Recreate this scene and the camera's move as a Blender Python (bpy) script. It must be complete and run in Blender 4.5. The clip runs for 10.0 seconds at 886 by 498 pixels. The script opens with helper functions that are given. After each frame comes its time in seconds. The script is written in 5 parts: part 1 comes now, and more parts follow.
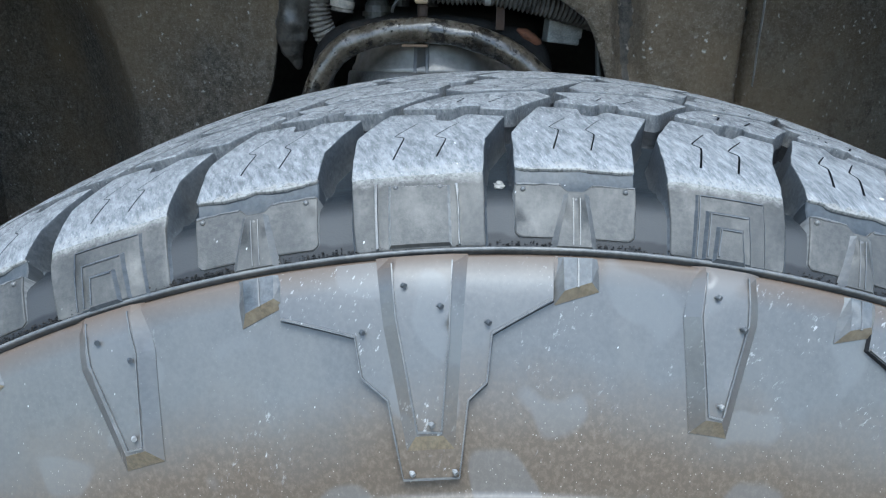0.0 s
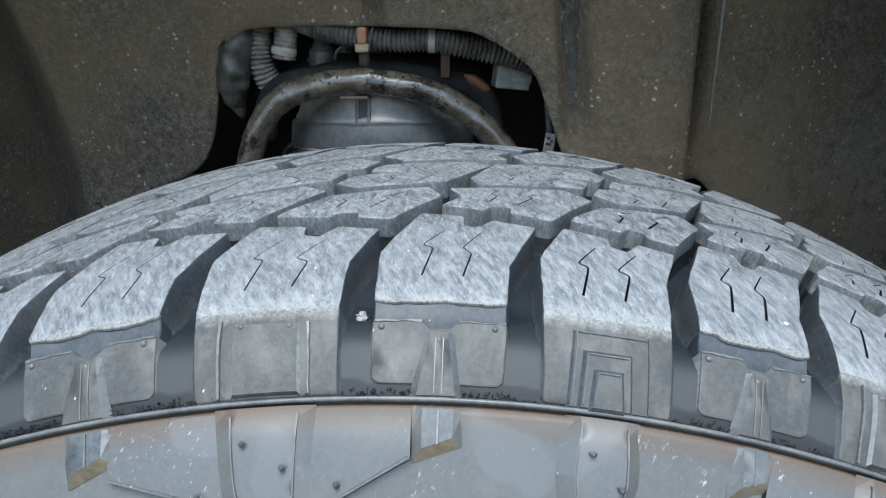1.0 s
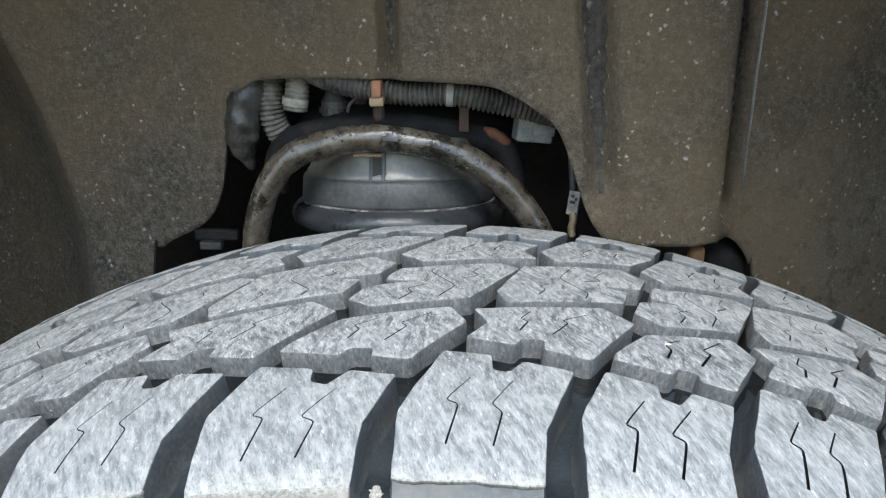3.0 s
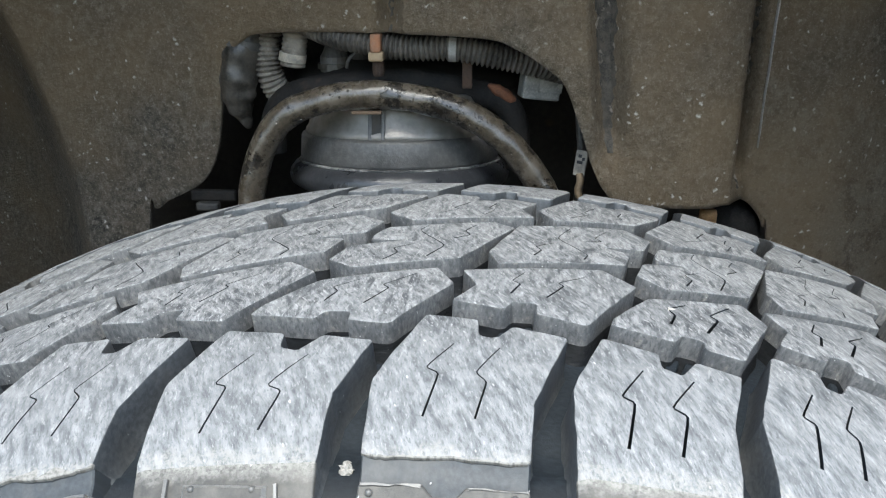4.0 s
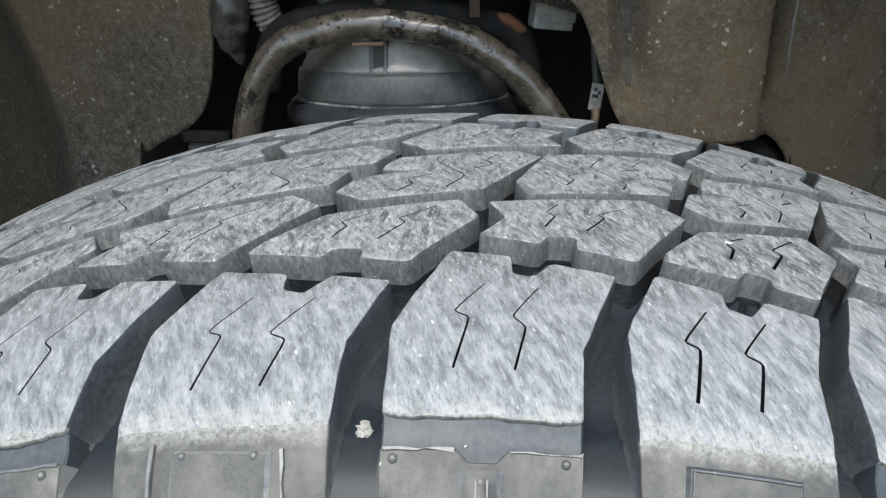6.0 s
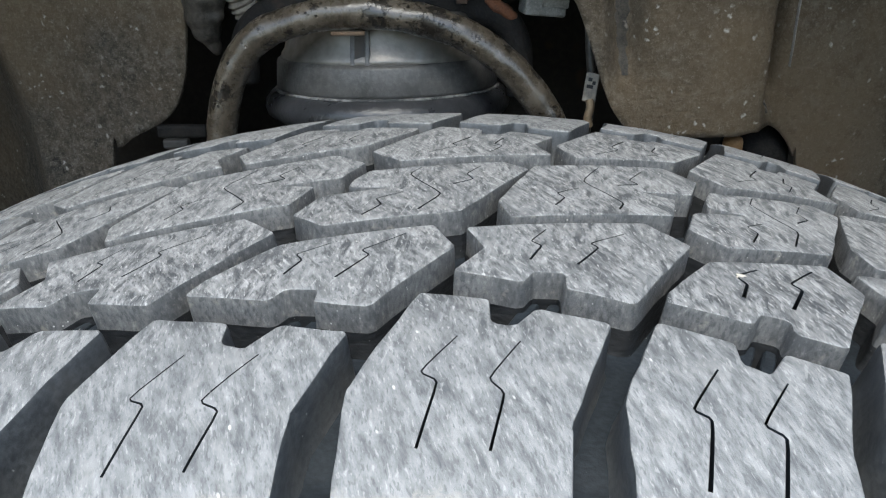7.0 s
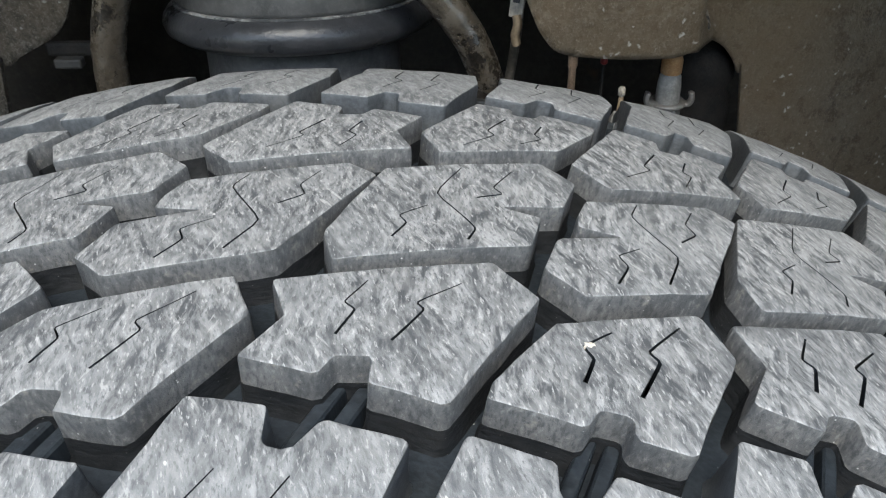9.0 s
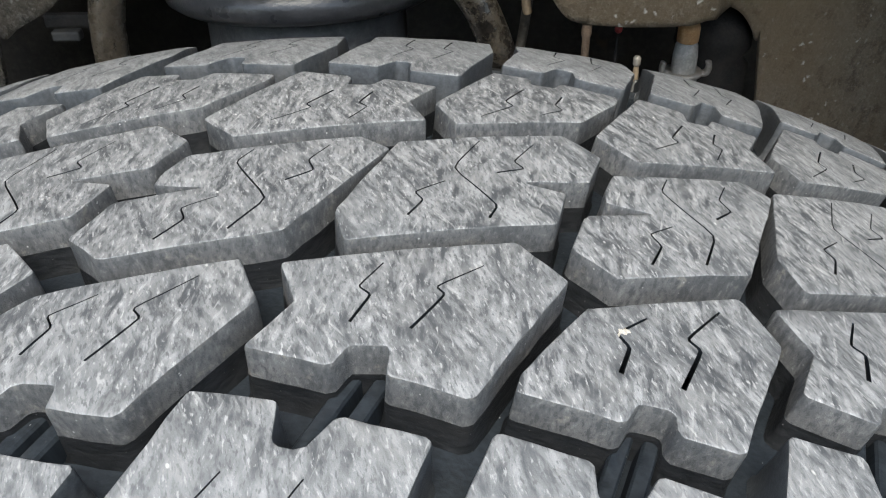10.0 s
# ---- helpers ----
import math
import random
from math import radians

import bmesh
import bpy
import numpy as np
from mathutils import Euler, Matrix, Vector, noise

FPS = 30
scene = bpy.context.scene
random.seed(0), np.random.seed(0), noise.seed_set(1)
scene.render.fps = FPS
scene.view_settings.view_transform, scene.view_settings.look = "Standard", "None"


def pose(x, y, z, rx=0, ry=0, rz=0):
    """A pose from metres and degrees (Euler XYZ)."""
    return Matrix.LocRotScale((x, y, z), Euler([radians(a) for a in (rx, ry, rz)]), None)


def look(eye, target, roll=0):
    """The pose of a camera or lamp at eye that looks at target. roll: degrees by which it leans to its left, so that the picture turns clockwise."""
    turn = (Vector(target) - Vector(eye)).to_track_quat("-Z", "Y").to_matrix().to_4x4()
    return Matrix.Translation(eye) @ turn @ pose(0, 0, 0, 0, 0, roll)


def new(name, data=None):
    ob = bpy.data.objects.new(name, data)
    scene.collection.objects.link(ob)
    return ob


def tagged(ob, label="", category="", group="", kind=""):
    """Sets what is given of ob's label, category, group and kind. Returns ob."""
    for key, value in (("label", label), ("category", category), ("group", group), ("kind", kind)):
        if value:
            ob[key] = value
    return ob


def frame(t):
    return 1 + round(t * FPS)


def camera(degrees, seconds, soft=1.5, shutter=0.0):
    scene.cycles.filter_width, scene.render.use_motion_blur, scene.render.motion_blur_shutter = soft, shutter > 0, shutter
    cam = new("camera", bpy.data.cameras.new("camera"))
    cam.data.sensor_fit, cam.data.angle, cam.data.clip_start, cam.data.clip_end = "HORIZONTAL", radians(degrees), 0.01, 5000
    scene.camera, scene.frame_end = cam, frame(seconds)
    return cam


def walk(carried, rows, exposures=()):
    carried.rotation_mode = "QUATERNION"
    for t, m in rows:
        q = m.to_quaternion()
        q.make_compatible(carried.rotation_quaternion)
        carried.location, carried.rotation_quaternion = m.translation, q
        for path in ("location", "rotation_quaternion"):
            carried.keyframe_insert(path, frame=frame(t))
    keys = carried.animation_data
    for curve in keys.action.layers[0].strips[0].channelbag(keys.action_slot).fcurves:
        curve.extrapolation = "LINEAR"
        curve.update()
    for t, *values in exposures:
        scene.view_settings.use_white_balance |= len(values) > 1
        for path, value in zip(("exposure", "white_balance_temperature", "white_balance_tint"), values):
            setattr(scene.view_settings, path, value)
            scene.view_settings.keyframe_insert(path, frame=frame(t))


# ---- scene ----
cam = camera(57.06, 10.0, soft=1.2)
ROWS = [
    (0.0, -0.0257, -0.3583, 0.8547, 72.00, -0.95, 2.17),
    (0.5, -0.0141, -0.3398, 0.8665, 72.28, -0.92, 1.69),
    (1.0, 0.0138, -0.3219, 0.8831, 72.52, -0.06, 1.87),
    (1.5, 0.0024, -0.3055, 0.9019, 73.59, 0.40, 2.41),
    (2.0, 0.0010, -0.2971, 0.9043, 74.56, 0.17, 2.75),
    (2.2, 0.0007, -0.2972, 0.9062, 74.68, 0.15, 2.72),
    (3.3, 0.0112, -0.2725, 0.9102, 72.45, -0.04, 3.00),
    (3.5, 0.0114, -0.2691, 0.9077, 71.95, -0.17, 3.28),
    (4.0, 0.0161, -0.2619, 0.9019, 70.84, 0.14, 3.77),
    (4.5, 0.0163, -0.2571, 0.8956, 69.63, 0.27, 3.57),
    (5.0, 0.0132, -0.2516, 0.8938, 68.58, 0.37, 3.37),
    (5.5, 0.0082, -0.2411, 0.8877, 67.78, 0.59, 3.39),
    (5.7, 0.0066, -0.2406, 0.8875, 67.59, 0.56, 3.36),
    (6.8, 0.0124, -0.2116, 0.8858, 66.23, 1.11, 3.55),
    (7.0, 0.0119, -0.2063, 0.8878, 65.94, 0.99, 3.02),
    (7.5, 0.0339, -0.1869, 0.8978, 64.96, 0.79, 2.32),
    (8.0, 0.0406, -0.1719, 0.9023, 61.83, 0.81, 2.12),
    (8.5, 0.0479, -0.1654, 0.9068, 58.77, 0.90, 1.68),
    (9.0, 0.0441, -0.1590, 0.9055, 56.92, 0.99, 1.09),
    (9.5, 0.0460, -0.1501, 0.8999, 55.94, 1.20, 0.96),
    (10.0, 0.0408, -0.1489, 0.9002, 55.09, 1.42, 1.18),
]
EXPOSURES = [(0.0, 1.74, 5450, 1), (0.5, 1.66, 5550, 1), (1.0, 1.72, 5750, 1), (1.5, 1.93, 5850, 0), (2.0, 2.10, 6150, 2), (3.5, 2.05, 6250, 3), (4.5, 1.95, 6350, 4), (5.5, 1.84, 6350, 4), (7.0, 1.72, 6350, 4), (8.5, 1.77, 6400, 4), (10.0, 1.76, 6600, 5)]
walk(cam, [(t, pose(*row)) for t, *row in ROWS], EXPOSURES)
# ---- end of camera ----

from mathutils import geometry

# ---- world, sun, exposure ----
SUN_UP, SUN_TURN = 62.0, 181.0
world = bpy.data.worlds.new("sky")
scene.world = world
world.use_nodes = True
wn = world.node_tree.nodes
sky = wn.new("ShaderNodeTexSky")
sky.sky_type = "NISHITA"
sky.sun_disc = False
sky.sun_elevation, sky.sun_rotation = radians(SUN_UP), radians(SUN_TURN)
sky.air_density, sky.dust_density, sky.ozone_density = 1.2, 2.5, 1.5
wn["Background"].inputs["Strength"].default_value = 0.13
world.node_tree.links.new(sky.outputs["Color"], wn["Background"].inputs["Color"])
sun = new("sun", bpy.data.lights.new("sun", "SUN"))
sun.data.energy, sun.data.angle, sun.data.color = 1.5, radians(34), (1.0, 0.97, 0.92)
az, el = radians(SUN_TURN), radians(SUN_UP)
sun_from = Vector((math.sin(az) * math.cos(el), math.cos(az) * math.cos(el), math.sin(el)))
sun.matrix_world = look(sun_from * 5, (0, 0, 0))

# ---- materials ----


def shader(name):
    """A node material: the material, a maker of nodes, a linker and its Principled node."""
    m = bpy.data.materials.new(name)
    m.use_nodes = True
    t = m.node_tree

    def node(kind, **inputs):
        n = t.nodes.new("ShaderNode" + kind)
        for key, value in inputs.items():
            key = key.replace("_", " ")
            if isinstance(value, bpy.types.NodeSocket):
                t.links.new(value, n.inputs[key])
            else:
                n.inputs[key].default_value = value
        return n

    return m, node, t.links.new, t.nodes["Principled BSDF"]


def scaled(node, link, source, sx, sy, sz, turn=0.0):
    if turn:
        n = node("Mapping", Rotation=(0, 0, radians(turn)))
        link(source, n.inputs["Vector"])
        source = n.outputs["Vector"]
    n = node("Mapping", Scale=(sx, sy, sz))
    link(source, n.inputs["Vector"])
    return n.outputs["Vector"]


def ramp(node, source, *stops):
    n = node("ValToRGB", Fac=source)
    e = n.color_ramp.elements
    for k, (at, value) in enumerate(stops):
        el_ = e[k] if k < 2 else e.new(at)
        el_.position = at
        el_.color = (*value, 1) if isinstance(value, tuple) else (value, value, value, 1)
    return n.outputs["Color"]


def mix(node, link, fac, a, b, how="MIX"):
    n = node("Mix")
    n.data_type, n.blend_type = "RGBA", how
    for socket, value in ((n.inputs[0], fac), (n.inputs[6], a), (n.inputs[7], b)):
        if isinstance(value, bpy.types.NodeSocket):
            link(value, socket)
        elif isinstance(value, tuple):
            socket.default_value = (*value, 1)
        else:
            socket.default_value = value
    return n.outputs[2]


def noise_tex(node, vector, scale, detail=3.0, rough=0.6):
    return node("TexNoise", Vector=vector, Scale=scale, Detail=detail, Roughness=rough).outputs["Fac"]


def rubber(name, dark, light, rough, gloss_spread, specks, speck_scale, bump, stretch, smudge=0.35, shade_and_scuffs=False, dust=0.0, rise=None, crust=0.0):
    """Rubber seen close: grain stretched across the tread, dust, pale specks and fine relief."""
    m, node, link, out = shader(name)
    uv = node("UVMap").outputs["UV"]
    obj = node("ObjectInfo").outputs["Random"]
    shift = node("VectorMath")
    shift.operation = "ADD"
    link(uv, shift.inputs[0])
    link(obj, shift.inputs[1])
    p = shift.outputs["Vector"]
    grain = noise_tex(node, scaled(node, link, p, 1.0, stretch, 1.0, 12), 620, 4, 0.65)
    patch = noise_tex(node, p, 55, 3, 0.55)
    fine = noise_tex(node, p, 2400, 2, 0.7)
    tone = mix(node, link, ramp(node, grain, (0.38, 0.0), (0.66, 1.0)), dark, light)
    tone = mix(node, link, ramp(node, patch, (0.35, 0.0), (0.7, smudge)), tone, tuple(0.5 * (a + b) * 1.15 for a, b in zip(dark, light)))
    if dust:
        lay = noise_tex(node, scaled(node, link, p, 1.0, 0.6, 1.0, 0), 32 if shade_and_scuffs else 70, 5, 0.66)
        tone = mix(node, link, ramp(node, lay, (0.48, 0.0), (0.70, dust)), tone, (0.150, 0.138, 0.120))
        tone = mix(node, link, ramp(node, lay, (0.30, dust), (0.44, 0.0)), tone, tuple(0.55 * c for c in dark))
    vor = node("TexVoronoi", Vector=scaled(node, link, p, 1.0, 0.55, 1.0, 25), Scale=speck_scale, Randomness=1.0).outputs["Distance"]
    thin = noise_tex(node, p, 130, 2, 0.5)
    sp = node("Math")
    sp.operation = "MULTIPLY"
    link(ramp(node, vor, (0.04, 1.0), (0.10, 0.0)), sp.inputs[0])
    link(ramp(node, thin, (0.56, 0.0), (0.68, specks)), sp.inputs[1])
    tone = mix(node, link, sp.outputs[0], tone, (0.52, 0.52, 0.5))
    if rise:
        # paler on the shoulder, where the grooves run out
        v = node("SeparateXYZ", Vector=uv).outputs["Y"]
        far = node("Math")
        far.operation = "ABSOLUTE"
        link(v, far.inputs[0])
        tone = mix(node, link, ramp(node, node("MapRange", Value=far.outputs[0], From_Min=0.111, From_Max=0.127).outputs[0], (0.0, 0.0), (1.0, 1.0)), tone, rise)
        # darker again, with a ragged start, against the shoulder ring
        ring_band = node("Math")
        ring_band.operation = "MULTIPLY_ADD"
        link(thin, ring_band.inputs[0])
        ring_band.inputs[1].default_value = 0.004
        link(far.outputs[0], ring_band.inputs[2])
        tone = mix(node, link, ramp(node, node("MapRange", Value=ring_band.outputs[0], From_Min=0.1350, From_Max=0.1362).outputs[0], (0.0, 0.0), (1.0, 0.9)), tone, (0.014, 0.014, 0.015))
    if crust:
        # torn pale crust below the worn tread
        far = node("Math")
        far.operation = "ABSOLUTE"
        link(node("SeparateXYZ", Vector=uv).outputs["Y"], far.inputs[0])
        torn = node("Math")
        torn.operation = "MULTIPLY_ADD"
        link(noise_tex(node, p, 330, 4, 0.7), torn.inputs[0])
        torn.inputs[1].default_value = 0.0075
        link(far.outputs[0], torn.inputs[2])
        cover = node("Math")
        cover.operation = "MULTIPLY"
        link(ramp(node, node("MapRange", Value=torn.outputs[0], From_Min=0.1160, From_Max=0.1200).outputs[0], (0.0, crust), (1.0, 0.0)), cover.inputs[0])
        link(ramp(node, noise_tex(node, p, 1100, 3, 0.7), (0.34, 0.25), (0.56, 1.0)), cover.inputs[1])
        tone = mix(node, link, cover.outputs[0], tone, (0.215, 0.207, 0.190))
    if shade_and_scuffs:
        # brown put into the colour: reflected ground on the bulge, shade under the ring
        v = node("SeparateXYZ", Vector=uv).outputs["Y"]
        far = node("Math")
        far.operation = "ABSOLUTE"
        link(v, far.inputs[0])
        wide = noise_tex(node, p, 16, 3, 0.6)
        ragged = node("Math")
        ragged.operation = "MULTIPLY_ADD"
        link(wide, ragged.inputs[0])
        ragged.inputs[1].default_value = 0.045
        link(far.outputs[0], ragged.inputs[2])
        bulge_tint = ramp(node, node("MapRange", Value=ragged.outputs[0], From_Min=0.194, From_Max=0.220).outputs[0], (0.0, 0.0), (1.0, 1.0))
        tone = mix(node, link, bulge_tint, tone, (0.066, 0.049, 0.034))
        soil = noise_tex(node, p, 480, 5, 0.75)
        s3 = node("Math")
        s3.operation = "MULTIPLY"
        link(ramp(node, soil, (0.46, 0.0), (0.66, 0.55)), s3.inputs[0])
        link(bulge_tint, s3.inputs[1])
        tone = mix(node, link, s3.outputs[0], tone, (0.140, 0.112, 0.082))
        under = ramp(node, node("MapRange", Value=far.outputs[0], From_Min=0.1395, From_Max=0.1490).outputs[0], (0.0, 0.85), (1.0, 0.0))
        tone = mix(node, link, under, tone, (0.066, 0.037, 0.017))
    link(tone, out.inputs["Base Color"])
    r = node("MapRange")
    link(patch, r.inputs[0])
    r.inputs[3].default_value, r.inputs[4].default_value = rough - gloss_spread, rough + gloss_spread
    dull = r.outputs[0]
    if shade_and_scuffs:
        more = node("Math")
        more.operation = "MULTIPLY_ADD"
        link(bulge_tint, more.inputs[0])
        more.inputs[1].default_value = 0.10
        link(dull, more.inputs[2])
        matt = node("Math")
        matt.operation = "MULTIPLY_ADD"
        link(under, matt.inputs[0])
        matt.inputs[1].default_value = 0.45
        link(more.outputs[0], matt.inputs[2])
        dull = matt.outputs[0]
        # pale scuffs in loose clusters
        mark = noise_tex(node, scaled(node, link, p, 1.0, 0.45, 1.0, 35), 620, 4, 0.72)
        where = noise_tex(node, p, 24, 2, 0.5)
        s2 = node("Math")
        s2.operation = "MULTIPLY"
        link(ramp(node, mark, (0.60, 0.0), (0.68, 1.0)), s2.inputs[0])
        link(ramp(node, where, (0.55, 0.0), (0.66, 0.85)), s2.inputs[1])
        tone = mix(node, link, s2.outputs[0], tone, (0.36, 0.35, 0.34))
        worn = noise_tex(node, p, 38, 1, 0.4)
        tone = mix(node, link, ramp(node, worn, (0.60, 0.0), (0.63, 0.4)), tone, (0.110, 0.109, 0.107))
        # grains of dust, thicker low on the bulge
        grains = node("TexVoronoi", Vector=p, Scale=520.0).outputs["Distance"]
        s4 = node("Math")
        s4.operation = "MULTIPLY"
        link(ramp(node, grains, (0.05, 1.0), (0.12, 0.0)), s4.inputs[0])
        link(ramp(node, bulge_tint, (0.0, 0.10), (1.0, 0.75)), s4.inputs[1])
        tone = mix(node, link, s4.outputs[0], tone, (0.40, 0.37, 0.32))
        link(tone, out.inputs["Base Color"])
    link(dull, out.inputs["Roughness"])
    out.inputs["IOR"].default_value = 1.32 if rise else 1.5
    h = mix(node, link, 0.35, grain, fine)
    b = node("Bump", Strength=bump, Distance=0.0006, Height=h)
    link(b.outputs["Normal"], out.inputs["Normal"])
    return m


def worn_tread(name):
    """Scuffed tread faces: short ragged flecks that run across the tread, pale scratches, chips, and a pale crust at the outer edge."""
    m, node, link, out = shader(name)
    uv = node("UVMap").outputs["UV"]
    obj = node("ObjectInfo").outputs["Random"]
    shift = node("VectorMath")
    shift.operation = "ADD"
    link(uv, shift.inputs[0])
    link(obj, shift.inputs[1])
    straight = shift.outputs["Vector"]
    bend = node("VectorMath")
    bend.operation = "MULTIPLY_ADD"
    link(node("TexNoise", Vector=straight, Scale=160.0, Detail=2.0).outputs["Color"], bend.inputs[0])
    bend.inputs[1].default_value = (0.0012, 0.0012, 0.0)
    link(straight, bend.inputs[2])
    p = bend.outputs["Vector"]
    patch = noise_tex(node, p, 120, 3, 0.6)
    broad = noise_tex(node, p, 42, 3, 0.55)
    turn = noise_tex(node, straight, 75, 1, 0.5)
    a = noise_tex(node, scaled(node, link, p, 1.0, 0.24, 1.0, -30), 540, 4, 0.6)
    c = noise_tex(node, scaled(node, link, p, 1.0, 0.27, 1.0, 2), 580, 4, 0.6)
    streak = mix(node, link, ramp(node, turn, (0.46, 0.0), (0.54, 1.0)), a, c)
    short = noise_tex(node, scaled(node, link, p, 1.0, 0.28, 1.0, -16), 1700, 3, 0.6)
    fine = noise_tex(node, straight, 4200, 2, 0.7)
    v = node("SeparateXYZ", Vector=uv).outputs["Y"]
    edge = node("Math")
    edge.operation = "ABSOLUTE"
    link(v, edge.inputs[0])
    outer = node("MapRange", Value=edge.outputs[0], From_Min=0.060, From_Max=0.084).outputs[0]
    tone = mix(node, link, ramp(node, broad, (0.32, 0.0), (0.68, 1.0)), (0.104, 0.106, 0.109), (0.170, 0.172, 0.174))
    tone = mix(node, link, ramp(node, streak, (0.39, 0.95), (0.49, 0.0)), tone, (0.040, 0.043, 0.047))
    tone = mix(node, link, ramp(node, streak, (0.52, 0.0), (0.63, 0.8)), tone, (0.250, 0.253, 0.256))
    tone = mix(node, link, ramp(node, short, (0.36, 0.55), (0.44, 0.0)), tone, (0.040, 0.042, 0.045))
    tone = mix(node, link, ramp(node, short, (0.59, 0.0), (0.68, 0.5)), tone, (0.38, 0.38, 0.375))
    # thin scratches in two directions
    for k, (degrees, scale) in enumerate(((-38, 900), (14, 1050))):
        line = noise_tex(node, scaled(node, link, straight, 1.0, 0.12, 1.0, degrees), scale, 2, 0.5)
        where = noise_tex(node, straight, 60 + 25 * k, 2, 0.5)
        s1 = node("Math")
        s1.operation = "MULTIPLY"
        link(ramp(node, line, (0.65, 0.0), (0.71, 0.45)), s1.inputs[0])
        link(ramp(node, where, (0.48, 0.0), (0.58, 1.0)), s1.inputs[1])
        tone = mix(node, link, s1.outputs[0], tone, (0.44, 0.44, 0.43))
    tone = mix(node, link, ramp(node, fine, (0.32, 0.25), (0.55, 0.0)), tone, (0.060, 0.062, 0.065))
    # broad soft smears that cover the shoulder blocks and parts of the rest
    smear = noise_tex(node, scaled(node, link, p, 1.0, 0.27, 1.0, -24), 500, 4, 0.66)
    soft = mix(node, link, ramp(node, smear, (0.36, 0.0), (0.64, 1.0)), (0.072, 0.076, 0.081), (0.222, 0.226, 0.230))
    cover = node("Math")
    cover.operation = "MAXIMUM"
    link(ramp(node, outer, (0.0, 0.0), (1.0, 0.74)), cover.inputs[0])
    link(ramp(node, noise_tex(node, straight, 48, 3, 0.6), (0.50, 0.0), (0.70, 0.5)), cover.inputs[1])
    tone = mix(node, link, cover.outputs[0], tone, soft)
    tone = mix(node, link, ramp(node, short, (0.36, 0.5), (0.44, 0.0)), tone, (0.052, 0.055, 0.059))
    tone = mix(node, link, ramp(node, short, (0.60, 0.0), (0.68, 0.35)), tone, (0.35, 0.35, 0.345))
    tone = mix(node, link, ramp(node, patch, (0.54, 0.0), (0.74, 0.45)), tone, (0.235, 0.235, 0.233))
    ragged = node("Math")
    ragged.operation = "MULTIPLY_ADD"
    link(patch, ragged.inputs[0])
    ragged.inputs[1].default_value = 0.014
    link(edge.outputs[0], ragged.inputs[2])
    crust = node("Math")
    crust.operation = "MULTIPLY"
    link(ramp(node, node("MapRange", Value=ragged.outputs[0], From_Min=0.1145, From_Max=0.1172).outputs[0], (0.0, 0.0), (0.8, 0.6)), crust.inputs[0])
    link(ramp(node, noise_tex(node, straight, 900, 3, 0.7), (0.40, 0.0), (0.58, 1.0)), crust.inputs[1])
    tone = mix(node, link, crust.outputs[0], tone, (0.235, 0.228, 0.210))
    chips = node("TexVoronoi", Vector=scaled(node, link, p, 1.0, 0.5, 1.0, -25), Scale=300.0).outputs["Distance"]
    chance = noise_tex(node, straight, 90, 2, 0.5)
    sp = node("Math")
    sp.operation = "MULTIPLY"
    link(ramp(node, chips, (0.03, 1.0), (0.10, 0.0)), sp.inputs[0])
    link(ramp(node, chance, (0.55, 0.0), (0.63, 0.9)), sp.inputs[1])
    tone = mix(node, link, sp.outputs[0], tone, (0.60, 0.595, 0.57))
    link(tone, out.inputs["Base Color"])
    out.inputs["Roughness"].default_value = 0.62
    h = mix(node, link, 0.42, streak, short)
    b = node("Bump", Strength=0.5, Distance=0.0008, Height=mix(node, link, 0.18, h, fine))
    link(b.outputs["Normal"], out.inputs["Normal"])
    return m


def flank(name):
    """Matt upper flanks of the blocks: rubbed grey with dust and fine upright scratches."""
    m, node, link, out = shader(name)
    uv = node("UVMap").outputs["UV"]
    shift = node("VectorMath")
    shift.operation = "ADD"
    link(uv, shift.inputs[0])
    link(node("ObjectInfo").outputs["Random"], shift.inputs[1])
    p = shift.outputs["Vector"]
    wide = noise_tex(node, p, 70, 4, 0.62)
    grain = noise_tex(node, scaled(node, link, p, 1.0, 0.5, 1.0), 900, 4, 0.7)
    fine = noise_tex(node, p, 3200, 2, 0.7)
    tone = mix(node, link, ramp(node, wide, (0.32, 0.0), (0.68, 1.0)), (0.045, 0.047, 0.049), (0.105, 0.105, 0.104))
    tone = mix(node, link, ramp(node, grain, (0.40, 0.7), (0.50, 0.0)), tone, (0.034, 0.036, 0.039))
    tone = mix(node, link, ramp(node, grain, (0.56, 0.0), (0.70, 0.6)), tone, (0.185, 0.183, 0.178))
    tone = mix(node, link, ramp(node, noise_tex(node, p, 240, 4, 0.7), (0.60, 0.0), (0.72, 0.55)), tone, (0.20, 0.185, 0.16))
    v = node("TexVoronoi", Vector=p, Scale=520.0).outputs["Distance"]
    sp = node("Math")
    sp.operation = "MULTIPLY"
    link(ramp(node, v, (0.05, 1.0), (0.13, 0.0)), sp.inputs[0])
    link(ramp(node, noise_tex(node, p, 150, 2, 0.5), (0.54, 0.0), (0.62, 0.8)), sp.inputs[1])
    tone = mix(node, link, sp.outputs[0], tone, (0.46, 0.455, 0.44))
    link(tone, out.inputs["Base Color"])
    out.inputs["Roughness"].default_value = 0.66
    b = node("Bump", Strength=0.55, Distance=0.0007, Height=mix(node, link, 0.35, grain, fine))
    link(b.outputs["Normal"], out.inputs["Normal"])
    return m


